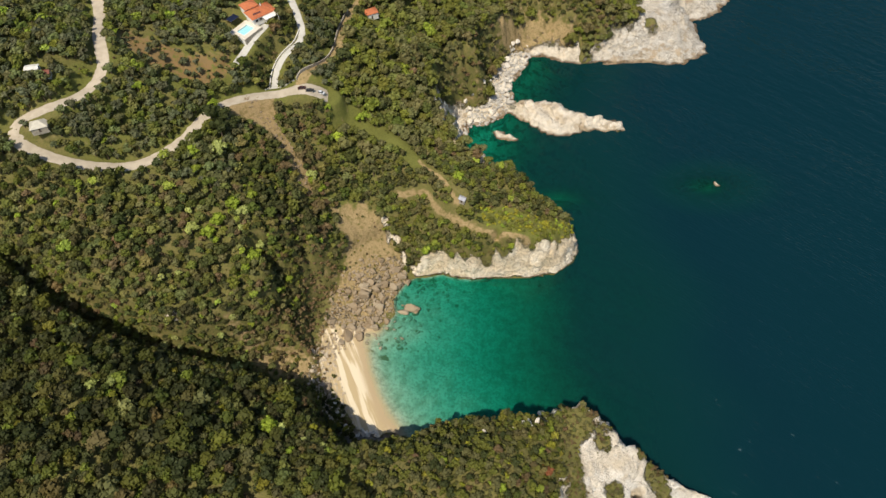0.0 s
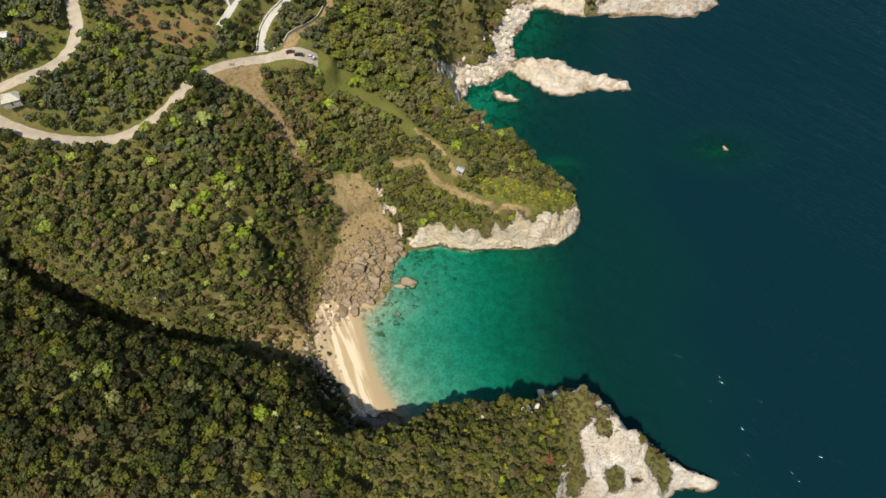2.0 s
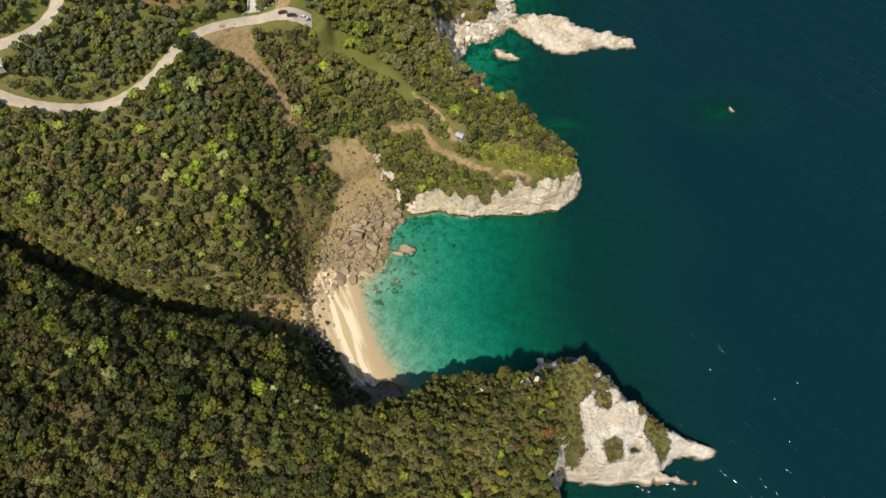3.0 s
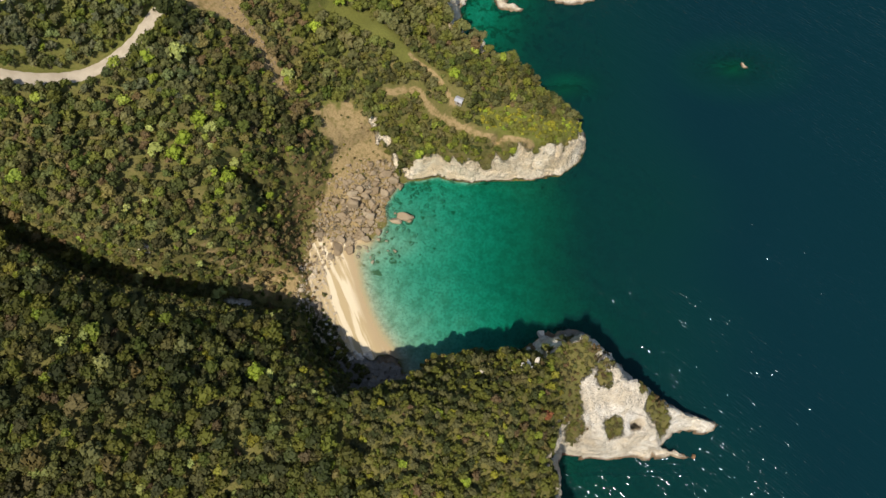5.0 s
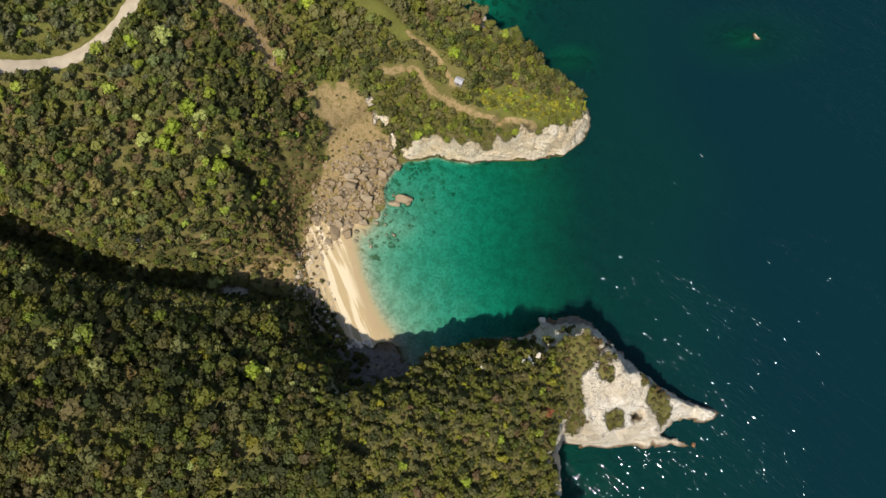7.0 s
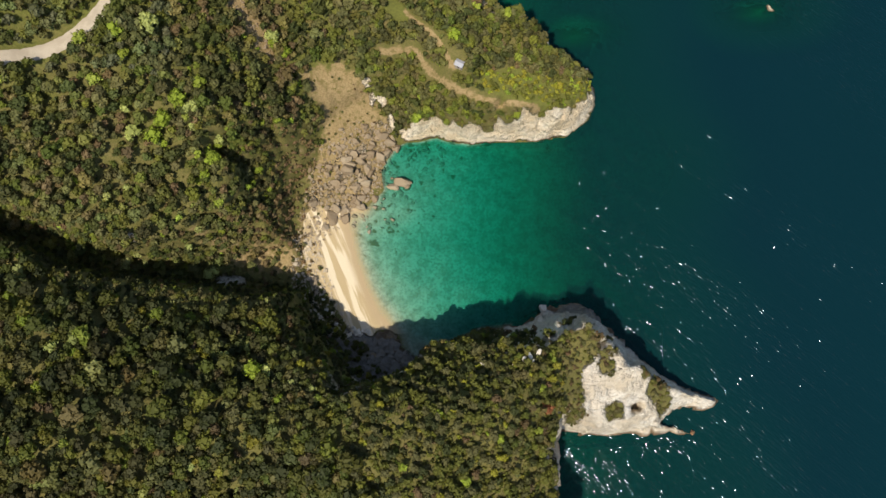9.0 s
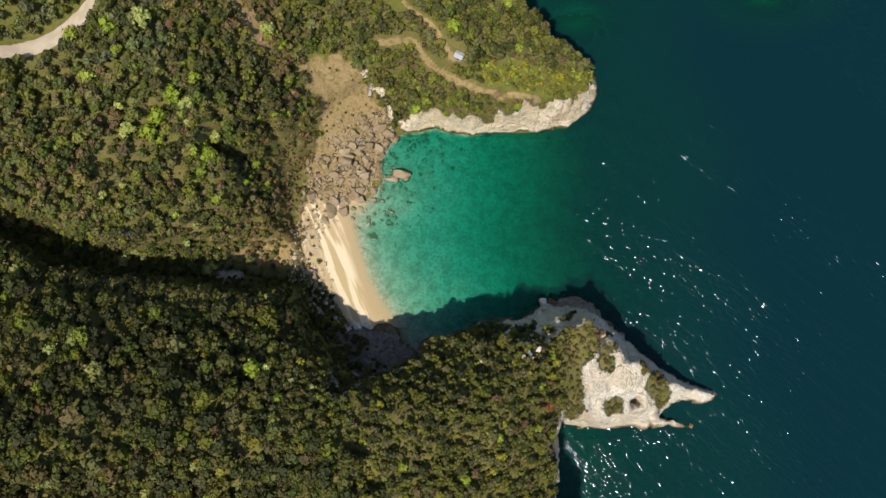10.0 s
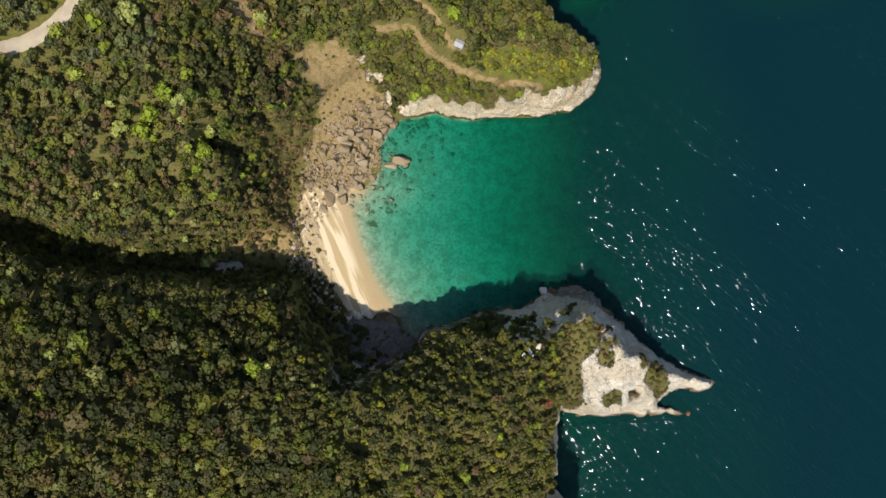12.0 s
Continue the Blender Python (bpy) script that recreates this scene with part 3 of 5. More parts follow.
    weed = np.clip(0.62 - np.abs(along([(-14, 216), (-24, 208), (-24, 196), (-38, 186)], x, y)[0] - 6) / 30, 0, 0.38)
    weed = np.maximum(weed, np.clip(0.5 - np.abs(d) / 9, 0, 1) * (along([(-48, 183), (-28, 134)], x, y)[0] > 12))
    weed = np.maximum(weed, 0.5 * (y > 300))
    weed = np.maximum(weed, np.clip(2.2 - np.hypot((x - 156) / 2.2, y - 287) / 8, 0, 1.6))
    weed = np.maximum(weed, np.clip(2.4 - np.hypot((x - 62) / 1.7, y - 277) / 5, 0, 1.8))
    return np.stack([rock, np.clip(soil, 0, 1), beach], 1), np.stack([lush, weed, red], 1)


def build_ground():
    xs = axis([(-4500, 600), (-900, 100), (-330, 5), (-250, 2.0), (-125, 1.0), (125, 2.0), (220, 6), (320, 150), (1000, 700), (4500, 1)])
    ys = axis([(-4500, 600), (-900, 120), (-60, 6), (30, 1.5), (60, 1.0), (300, 1.6), (480, 5), (640, 90), (1200, 600), (4500, 1)])
    gx, gy = np.meshgrid(xs, ys)
    h, d, steep = ground_height(gx.ravel(), gy.ravel())
    h = h.reshape(gx.shape)
    slope = np.hypot(np.gradient(h, ys, axis=0), np.gradient(h, xs, axis=1)).ravel()
    cover, growth = covers(gx.ravel(), gy.ravel(), h.ravel(), d, slope, steep)
    me = sheet("ground", xs, ys, h)
    # broken faces: rock stands in ledges and hollows
    co = np.column_stack([gx.ravel(), gy.ravel(), h.ravel()])
    core = (np.abs(co[:, 0]) < 300) & (co[:, 1] > 20) & (co[:, 1] < 500) & (cover[:, 0] > np.where((co[:, 1] > 224) & (co[:, 1] < 252), 0.8, 0.05)) & (co[:, 2] > -3)
    for i in np.nonzero(core)[0]:
        p = Vector(co[i])
        k = cover[i, 0] * min(1.0, 0.35 + slope[i]) * (1.25 if p.y > 320 else 1.0)
        far = p.y > 320 or p.x > 42 and p.y < 125
        v = noise.turbulence_vector(Vector((p.x * 0.06, p.y * 0.17, p.z * 0.16)) if far else p * 0.16, 3 if far else 4, False)
        w = noise.noise_vector(Vector((p.x * 0.16, p.y * 0.6, p.z * 0.5)) if far else p * 0.55)
        cleft = max(0.0, 0.35 - abs(noise.noise(Vector((p.x * 0.11, p.y * 0.11, p.z * 0.05)) + Vector((9, 3, 1))))) * 3.0
        ledge = math.sin(p.z * 1.3 + 3.0 * noise.noise(p * 0.06)) * 0.45
        co[i] += (k * (2.0 * v.x + 0.5 * w.x + ledge * 0.6), k * (2.0 * v.y + 0.5 * w.y + ledge * 0.6), k * (1.1 * v.z + 0.5 * w.z - 1.3 * cleft))
        co[i, 2] = max(co[i, 2], 0.1) if d[i] > 0 else co[i, 2]
    me.vertices.foreach_set("co", co.astype(np.float32).ravel())
    me.update()
    paint(me, "cover", cover), paint(me, "growth", growth)
    me.materials.append(GROUND)
    return tagged(new("ground", me), "limestone coast of scrubby slopes, cliffs, sand beach and sea bed", "ground", kind="structure")


def build_sea():
    xs = axis([(-4500, 900), (-90, 3), (-60, 1.5), (60, 3), (220, 12), (400, 150), (1000, 700), (4500, 1)])
    ys = axis([(-4500, 900), (-60, 12), (36, 3), (110, 1.5), (230, 3), (480, 20), (700, 150), (1500, 700), (4500, 1)])
    gx, gy = np.meshgrid(xs, ys)
    h, d, _ = lie(gx.ravel(), gy.ravel())
    me = sheet("water", xs, ys, np.zeros(gx.shape))
    layer = me.attributes.new("depth", "FLOAT", "POINT")
    depth = sea_depth(gx.ravel(), gy.ravel())
    layer.data.foreach_set("value", np.where(depth < 4.5, np.minimum(depth, np.clip(-h, 0, 60)), depth).astype(np.float32))
    me.materials.append(WATER)
    return tagged(new("water", me), "clear turquoise sea darkening to deep blue, with small wind waves", "sea", kind="structure")


def ribbon(name, bed, material, label, category, edge=0.35):
    """A road laid on its bed, with ragged edges."""
    p, z, half = bed
    along_it = np.gradient(p, axis=0)
    side = np.column_stack([along_it[:, 1], -along_it[:, 0]]) / np.hypot(*along_it.T)[:, None]
    rows, cols = len(p), 7
    across = np.linspace(-1, 1, cols)
    verts = np.zeros((rows, cols, 3))
    for j, a in enumerate(across):
        wide = half + (edge * wobble(p[:, 0] + 50 * a, p[:, 1], 3.0, 1.0) if abs(a) == 1 else 0)
        verts[:, j, :2] = p + side * (a * wide)[:, None]
        verts[:, j, 2] = z + 0.05 - 0.16 * abs(a) ** 6 - 0.05 * (abs(abs(a) - 0.5) < 0.2)
    i = (np.arange(rows - 1)[:, None] * cols + np.arange(cols - 1)[None]).ravel()
    me = mesh_of(name, verts.reshape(-1, 3), np.stack([i, i + 1, i + cols + 1, i + cols], 1), True)
    me.materials.append(material)
    return tagged(new(name, me), label, category, kind="structure")


build_ground()
build_sea()
ribbon("road", BEDS[0], GRAVEL, "pale gravel road winding in a hairpin through the groves", "road")
ribbon("driveway", BEDS[1], DRIVEWAY, "pale concrete driveway climbing to the villa", "road", 0.1)
ribbon("driveway", BEDS[3], DRIVEWAY, "pale paved drive below the pool terrace", "road", 0.1)

# ---- woods ----
DARK, OLIVE, MID, BRIGHT, PALE, BROWN, GOLD, GREY = (0.040, 0.047, 0.015), (0.098, 0.092, 0.036), (0.098, 0.101, 0.020), (0.19, 0.235, 0.028), (0.29, 0.31, 0.10), (0.122, 0.082, 0.042), (0.215, 0.20, 0.024), (0.084, 0.088, 0.048)
CUBE = np.array([(x, y, z) for x in (-1, 1) for y in (-1, 1) for z in (-1, 1)], float)


BOX = np.array([(0, 1, 3, 2), (4, 6, 7, 5), (0, 4, 5, 1), (2, 3, 7, 6), (0, 2, 6, 4), (1, 5, 7, 3)])
BALL, BALL_FACES = CUBE / 1.55, BOX


def crown_arrays(rng, lobes, leaves, leaf, squash=0.75):
    """A crown of radius about 1 standing on z = 0: dark lobes with leaf sprays on and round them."""
    verts, faces, count = [], [], 0
    centres = []
    for i in range(lobes):
        a, r = rng.uniform(0, 6.28), (0 if i == 0 else rng.uniform(0.35, 0.68))
        centres.append((r * math.cos(a), r * math.sin(a), squash * (0.95 if i == 0 else rng.uniform(0.45, 0.9)), 0.55 if i == 0 else rng.uniform(0.34, 0.5)))
    for cx, cy, cz, cr in centres:
        ball = BALL * (cr * 0.80) * rng.uniform(0.75, 1.2, (len(BALL), 1)) * (1, 1, squash) + (cx, cy, cz)
        verts.append(ball), faces.append(BALL_FACES + count)
        count += len(ball)
    share = np.array([c[3] ** 2 for c in centres])
    pick = rng.choice(lobes, leaves, p=share / share.sum())
    way = rng.normal(size=(leaves, 3))
    way[:, 2] = np.abs(way[:, 2]) * 0.9 - 0.25
    way /= np.linalg.norm(way, axis=1)[:, None]
    c = np.array(centres)[pick]
    at = c[:, :3] + way * (1, 1, squash) * (c[:, 3] * rng.uniform(0.8, 1.12, leaves))[:, None]
    nrm = way + rng.normal(scale=0.36, size=(leaves, 3))
    nrm /= np.linalg.norm(nrm, axis=1)[:, None]
    u = np.cross(nrm, rng.normal(size=(leaves, 3)))
    u /= np.linalg.norm(u, axis=1)[:, None]
    v = np.cross(nrm, u)
    size = leaf * rng.uniform(0.6, 1.35, leaves)
    for sx, sy in ((-1, -0.5), (0.2, -1), (1, 0.4), (-0.3, 1)):
        k = rng.uniform(0.6, 1.2, (leaves, 2))
        verts.append(at + u * (sx * size * k[:, 0])[:, None] + v * (sy * size * k[:, 1])[:, None])
    q = count + np.arange(leaves)
    faces.append(np.stack([q, q + leaves, q + 2 * leaves, q + 3 * leaves], 1))
    return np.concatenate(verts), np.concatenate(faces)


rng = np.random.default_rng(7)
TREES = [crown_arrays(rng, 8, 150, 0.14) for _ in range(6)]
FAR_TREES = [crown_arrays(rng, 7, 95, 0.17) for _ in range(6)]
BUSHES = [crown_arrays(rng, 4, 60, 0.22, 0.6) for _ in range(5)]
TUFTS = [crown_arrays(rng, 1, 20, 0.40, 0.5) for _ in range(5)]


def plant():
    """Where trees and bushes stand: x, y, radius, tint, tall or low."""
    xs, ys = np.meshgrid(np.arange(-300, 130, 1.9), np.arange(-24, 440, 1.9))
    x = xs.ravel() + rng.uniform(-0.95, 0.95, xs.size)
    y = ys.ravel() + rng.uniform(-0.95, 0.95, xs.size)
    e = 1.5
    rise = np.hypot(ground_height(x + e, y)[0] - ground_height(x - e, y)[0], ground_height(x, y + e)[0] - ground_height(x, y - e)[0]) / (2 * e)
    for lowest in (1.0, 1.7, 2.6):
        again = (rise > lowest) & (y[:len(rise)] < 290)
        x = np.concatenate([x, x[:len(rise)][again] + rng.uniform(-0.95, 0.95, again.sum())])
        y = np.concatenate([y, y[:len(rise)][again] + rng.uniform(-0.95, 0.95, again.sum())])
    h, d, steep = ground_height(x, y)
    slope = np.hypot(ground_height(x + e, y)[0] - ground_height(x - e, y)[0], ground_height(x, y + e)[0] - ground_height(x, y - e)[0]) / (2 * e)
    cover, growth = covers(x, y, h, d, slope, steep)
    keep = (d > 1.2) & (h > 2.5) & (y > -18) & (y < (325 - h) / 0.68 + 12) & (x > np.interp(y, [40, 41, 76, 184, 292, 400], [-125, -160, -172, -212, -228, -245]))
    for p, _, half in BEDS:
        keep &= along([tuple(q) for q in p[::2]], x, y)[0] > half.mean() + 1.7
    for cx, cy, a, b, turn, dug in TERRACES:
        keep &= np.hypot(x - cx, y - cy) > a + 1
    keep &= (along(PATHS[0][2:], x, y)[0] > 2.3) & (along(PATHS[1], x, y)[0] > 2.1)
    keep &= np.hypot(x + 45.5, y - 357) > 7.5
    keep &= ~((soft_inside(LAWN, x, y, 1.5) > 0.6) & (wobble(x, y, 9.0, 4.0) > -0.5))
    for sx, sy in ((-183, 233.3), (-188, 257), (5.2, 240.2)):
        keep &= np.hypot(x - sx, y - sy - 1) > 4.5
    grove = inside(GROVE, x, y)
    keep &= (along(SLIDE, x, y)[0] > 3.4) & (soft_inside(SLIP, x, y, 1.0) < 0.6)
    gully = along(RAVINE, x, y)[0]
    patch = 3 * wobble(x, y, 21.0, 6.0) + 2 * wobble(x, y, 7.0, 2.2)
    keep &= along([(-97, 281), (-64, 285)], x, y)[0] > 6.6
    gaps = wobble(x, y, 17.0, 11.0) + 0.6 * wobble(x, y, 6.0, 12.0)
    rav_y = np.interp(x, [p[0] for p in RAVINE[::-1]], [p[1] for p in RAVINE[::-1]])
    mat = inside(MAT, x, y)
    fresh = along([(-110, 203), (-107, 209), (-99, 213), (-92, 205), (-88, 198), (-96, 190)], x, y)[0] < 4.5
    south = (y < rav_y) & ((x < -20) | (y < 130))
    out, cells = [], {}
    order = rng.permutation(len(x))
    for i in order:
        if not keep[i]:
            continue
        px, py, bare = x[i], y[i], max(cover[i, 0] * 1.0, cover[i, 1], cover[i, 2])
        roll, kind = rng.random(), 0
        if south[i] and px > 44 and d[i] > 0:
            r, chance, tints = rng.uniform(0.7, 1.5), 1.0, ((OLIVE, 4), (BROWN, 2), (MID, 2))
        elif south[i]:
            if px > -38 and px > -0.55 * (py - 60) - 22:
                r, chance, tints = rng.uniform(1.0, 2.2), 1.0, ((MID, 4.5), (GOLD, 1.0 if patch[i] > 0.4 else 0.1), (BRIGHT, 0.3), (OLIVE, 2.5), (DARK, 3.2), (BROWN, 0.5))
            else:
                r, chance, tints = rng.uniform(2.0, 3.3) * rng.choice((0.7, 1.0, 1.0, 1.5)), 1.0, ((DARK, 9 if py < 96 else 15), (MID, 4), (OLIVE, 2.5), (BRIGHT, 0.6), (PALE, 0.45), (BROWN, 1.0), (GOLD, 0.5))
        elif px > -38 and py < 268 and py > 215:
            r, chance, tints = (rng.uniform(0.8, 1.7), 1.0, ((MID, 4), (BRIGHT, 2.5), (GOLD, 4), (OLIVE, 1.5))) if mat[i] else (rng.uniform(1.4, 3.0 if px < 14 else 2.4), 1.0, ((OLIVE, 3.5), (DARK, 3.5), (MID, 3.5), (BRIGHT, 0.5), (BROWN, 0.35)))
        elif grove[i]:
            r, chance, tints = rng.uniform(1.8, 3.0), 0.5, ((GREY, 5), (OLIVE, 3), (DARK, 2))
        elif py > 262 and px > -64:
            r, chance, tints = rng.uniform(2.0, 3.2) * rng.choice((0.8, 1.0, 1.3, 1.6)), 0.97 if gaps[i] < (0.35 if px < -20 else 0.9) else 0.22, ((OLIVE, 6), (MID, 4), (DARK, 2), (OLIVE, 1), (MID, 1)) + (((BROWN, 1.4),) if d[i] < 30 else ((BRIGHT, 0.4),))
        elif growth[i, 2] > 0.5:
            r, chance, tints = rng.uniform(1.0, 2.1), 0.34, ((GREY, 4), (OLIVE, 3), (DARK, 2))
        elif py > 224 and px < -104:
            r, chance, tints = rng.uniform(1.8, 3.2), 0.62 if gaps[i] < 0.35 else 0.14, ((GREY, 5), (OLIVE, 3), (DARK, 3), (MID, 2), (BRIGHT, 0.3))
        elif px > -76 and 155 < py < 216:
            r, chance, tints = rng.uniform(0.8, 1.6), 0.75, (((0.16, 0.105, 0.055), 7), (OLIVE, 3), (DARK, 1.5))
        elif -98 < px < -64 and 186 < py < 252:
            r, chance, tints = rng.uniform(1.5, 3.0) * rng.choice((0.7, 1.0, 1.3)), 1.0, ((DARK, 7), (MID, 2.5), (OLIVE, 2), (BRIGHT, 1.0), (BROWN, 1.5 if px < -78 else 6))
        elif -86 < px and py < 190:
            r, chance, tints = rng.uniform(1.0, 2.0), 1.0, ((BROWN, 7), (OLIVE, 3), (DARK, 3), (MID, 2))
        else:
            r, chance, tints = rng.uniform(1.2, 2.6) * rng.choice((0.8, 1.0, 1.0, 1.5)), 0.98 if gaps[i] < 0.3 else 0.85 if py < 185 else 0.55, ((DARK, 5), (OLIVE, 4.5), (MID, 3), (BRIGHT, 7.0 if fresh[i] else 0.25), (PALE, 1.6 if fresh[i] else 0.12), (BROWN, 2.2 if px > -95 else 1.2))
        if roll > chance * (1.25 - 1.25 * min(1, bare * (0.55 if south[i] and px < 40 else 0.45 if growth[i, 2] > 0.5 and py < 320 and px < -60 else 0.85 if px < -60 and py > 160 else 1.5))):
            continue
        if south[i] and gully[i] < 15 and px > -150:
            r = min(r, 1.6)
        if south[i] and -68 < px < -16 and 98 < py < 142:
            r = min(r, 1.9)
        if slope[i] > 1.6:
            r = min(r, 2.0)
        crowd = 1 / (1 + 0.42 * min(slope[i], 3.0))
        cx, cy = int(px // 6), int(py // 6)
        if any((px - a) ** 2 + (py - b) ** 2 < ((0.44 if south[i] and px > -38 else 0.52 if south[i] else 0.38 if px > -38 and 215 < py < 268 and not mat[i] else 0.46) * (r + c) * crowd) ** 2 for m in (-1, 0, 1) for k in (-1, 0, 1) for a, b, c in cells.get((cx + m, cy + k), ())):
            continue
        cells.setdefault((cx, cy), []).append((px, py, r))
        w = np.array([t[1] for t in tints], float)
        own = np.array(tints[rng.choice(len(tints), p=w / w.sum())][0])
        kin = np.array(tints[int(2.99 * len(tints) * (0.5 + 0.5 * math.sin(0.9 * patch[i]))) % len(tints)][0])
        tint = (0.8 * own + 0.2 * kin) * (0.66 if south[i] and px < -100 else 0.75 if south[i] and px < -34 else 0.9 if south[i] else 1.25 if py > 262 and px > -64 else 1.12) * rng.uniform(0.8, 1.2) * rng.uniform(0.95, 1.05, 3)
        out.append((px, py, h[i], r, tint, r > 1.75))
    for i in rng.permutation(len(x))[:26000]:
        px, py, bare = x[i], y[i], max(cover[i, 0], 0.75 * cover[i, 1], cover[i, 2])
        if not keep[i] or (south[i] and px < -20) or rng.random() > max(0.85 - bare, 0.4 * (px < -20 and 196 < py < 250 and cover[i, 0] < 0.3)) or px < -230 or py > 400:
            continue
        r = rng.uniform(0.45, 0.98)
        cx, cy = int(px // 6), int(py // 6)
        if any((px - a) ** 2 + (py - b) ** 2 < (0.8 * (r + c)) ** 2 for m in (-1, 0, 1) for k in (-1, 0, 1) for a, b, c in cells.get((cx + m, cy + k), ())):
            continue
        cells.setdefault((cx, cy), []).append((px, py, r))
        tint = np.array((OLIVE, MID, BROWN, OLIVE, GOLD)[rng.integers(5)]) * rng.uniform(0.8, 1.2) * rng.uniform(0.93, 1.07, 3)
        out.append((px, py, h[i], r, tint, False))
    return out


def wood(name, rows, label, category):
    """Many crowns with their stems, joined."""
    V, F, T, count = [], [], [], 0
    for x, y, z, r, tint, tall in rows:
        v, f = ((FAR_TREES if y > 222 or y < 52 else TREES) if tall else BUSHES if r > 1.0 else TUFTS)[rng.integers(5)]
        a, lift = rng.uniform(0, 6.28), (r * 0.75 if tall else -0.1)
        c, s = math.cos(a), math.sin(a)
        w = np.stack([v[:, 0] * c - v[:, 1] * s, v[:, 0] * s + v[:, 1] * c, v[:, 2] * rng.uniform(0.85, 1.25)], 1) * r + (x, y, z + lift)
        V.append(w), F.append(f + count), T.append(np.repeat(tint[None], len(w), 0))
        count += len(w)
        if tall:
            post = np.array([(sx * k, sy * k, q) for q, k in ((-0.4, 0.09 * r), (lift + 0.5 * r, 0.05 * r)) for sx, sy in ((-1, -1), (1, -1), (1, 1), (-1, 1))]) + (x, y, z)
            V.append(post), F.append(np.array([(j, (j + 1) % 4, 4 + (j + 1) % 4, 4 + j) for j in range(4)]) + count)
            T.append(np.repeat([(0.10, 0.075, 0.05)], 8, 0))
            count += 8
    me = mesh_of(name, np.concatenate(V), np.concatenate(F))
    paint(me, "tint", np.concatenate(T))
    me.materials.append(LEAF)
    return tagged(new(name, me), label, category, kind="stuff")


PLANTS = plant()
# the trees that stand singly: those on the south headland and the wood behind it
SINGLE = sorted((p for p in PLANTS if p[5] and -70 < p[0] < 60 and p[1] < 132), key=lambda p: abs(p[0] + 5) + 0.5 * abs(p[1] - 95))[:270]
chosen = {(p[0], p[1]) for p in SINGLE}
REST = [p for p in PLANTS if (p[0], p[1]) not in chosen]
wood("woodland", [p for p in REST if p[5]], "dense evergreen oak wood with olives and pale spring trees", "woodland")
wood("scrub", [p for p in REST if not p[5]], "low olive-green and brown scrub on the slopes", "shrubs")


def part(name, bm, material, parent, label=""):
    """One mesh under a thing or a part."""
    me = bm
    if isinstance(bm, bmesh.types.BMesh):
        me = bpy.data.meshes.new(name)
        bm.to_mesh(me)
        bm.free()
    if not me.materials:
        me.materials.append(material)
    ob = new(name, me)
    ob.parent = parent
    return tagged(ob, label)


def thing(name, m, label, category, group=""):
    ob = new(name)
    ob.matrix_basis = m
    return tagged(ob, label, category, group)


def box(bm, lo, hi, bevel=0.0):
    """A block from corner to corner."""
    r = bmesh.ops.create_cube(bm, size=1.0)
    size, mid = [b - a for a, b in zip(lo, hi)], [(a + b) / 2 for a, b in zip(lo, hi)]
    for v in r["verts"]:
        v.co = Vector(c * s + m for c, s, m in zip(v.co, size, mid))
    if bevel:
        edges = list({e for v in r["verts"] for e in v.link_edges})
        bmesh.ops.bevel(bm, geom=edges, offset=bevel, segments=2, affect="EDGES")
    return bm


def block(lo, hi, bevel=0.0):
    return box(bmesh.new(), lo, hi, bevel)


def on_ground(x, y):
    return float(ground_height(x, y)[0][0])


# ---- single trees ----
def trunk_mesh(seed):
    """A leaning, tapered stem with four limbs, for a crown of radius 1."""
    r = random.Random(seed)
    bm = bmesh.new()

    def limb(a, b, ra, rb):
        way = (b - a).normalized()
        u = way.orthogonal().normalized()
        v = way.cross(u)
        rings = [[bm.verts.new(p + (u * math.cos(k * 1.0472) + v * math.sin(k * 1.0472)) * w) for k in range(6)] for p, w in ((a, ra), ((a + b) / 2 + u * ra * 0.4, (ra + rb) / 2), (b, rb))]
        for p, q in zip(rings[:-1], rings[1:]):
            for k in range(6):
                bm.faces.new((p[k], p[(k + 1) % 6], q[(k + 1) % 6], q[k]))
    fork = Vector((r.uniform(-0.1, 0.1), r.uniform(-0.1, 0.1), 0.75))
    limb(Vector((0, 0, -0.3)), fork, 0.10, 0.07)
    for k in range(4):
        a = k * 1.57 + r.uniform(-0.4, 0.4)
        limb(fork, Vector((0.5 * math.cos(a), 0.5 * math.sin(a), r.uniform(1.1, 1.4))), 0.055, 0.02)
    me = bpy.data.meshes.new("trunk")
    bm.to_mesh(me)
    bm.free()
    me.materials.append(BARK)
    return me


def crown_mesh(tint, lobes=9, leaves=210, leaf=0.13):
    v, f = crown_arrays(rng, lobes, leaves, leaf)
    me = mesh_of("crown", v + (0, 0, 0.75), f)
    paint(me, "tint", np.repeat(np.array(tint)[None], len(v), 0) * rng.uniform(0.85, 1.15, (len(v), 1)))
    me.materials.append(LEAF)
    return me


KINDS = [
    (DARK, "dark evergreen oak with a dense lobed crown"),
    (OLIVE, "grey-green wild olive with a rounded crown"),
    (MID, "mid-green oak with a broad spreading crown"),
    (BRIGHT, "bright yellow-green tree in fresh spring leaf"),
    (PALE, "pale green tree covered in creamy blossom"),
    (BROWN, "brownish tree just coming into leaf"),
    (GOLD, "yellowish broom-like shrub in flower"),
]
STEMS = [trunk_mesh(k) for k in range(4)]
CROWNS = [[crown_mesh(tint) for _ in range(3)] for tint, _ in KINDS]


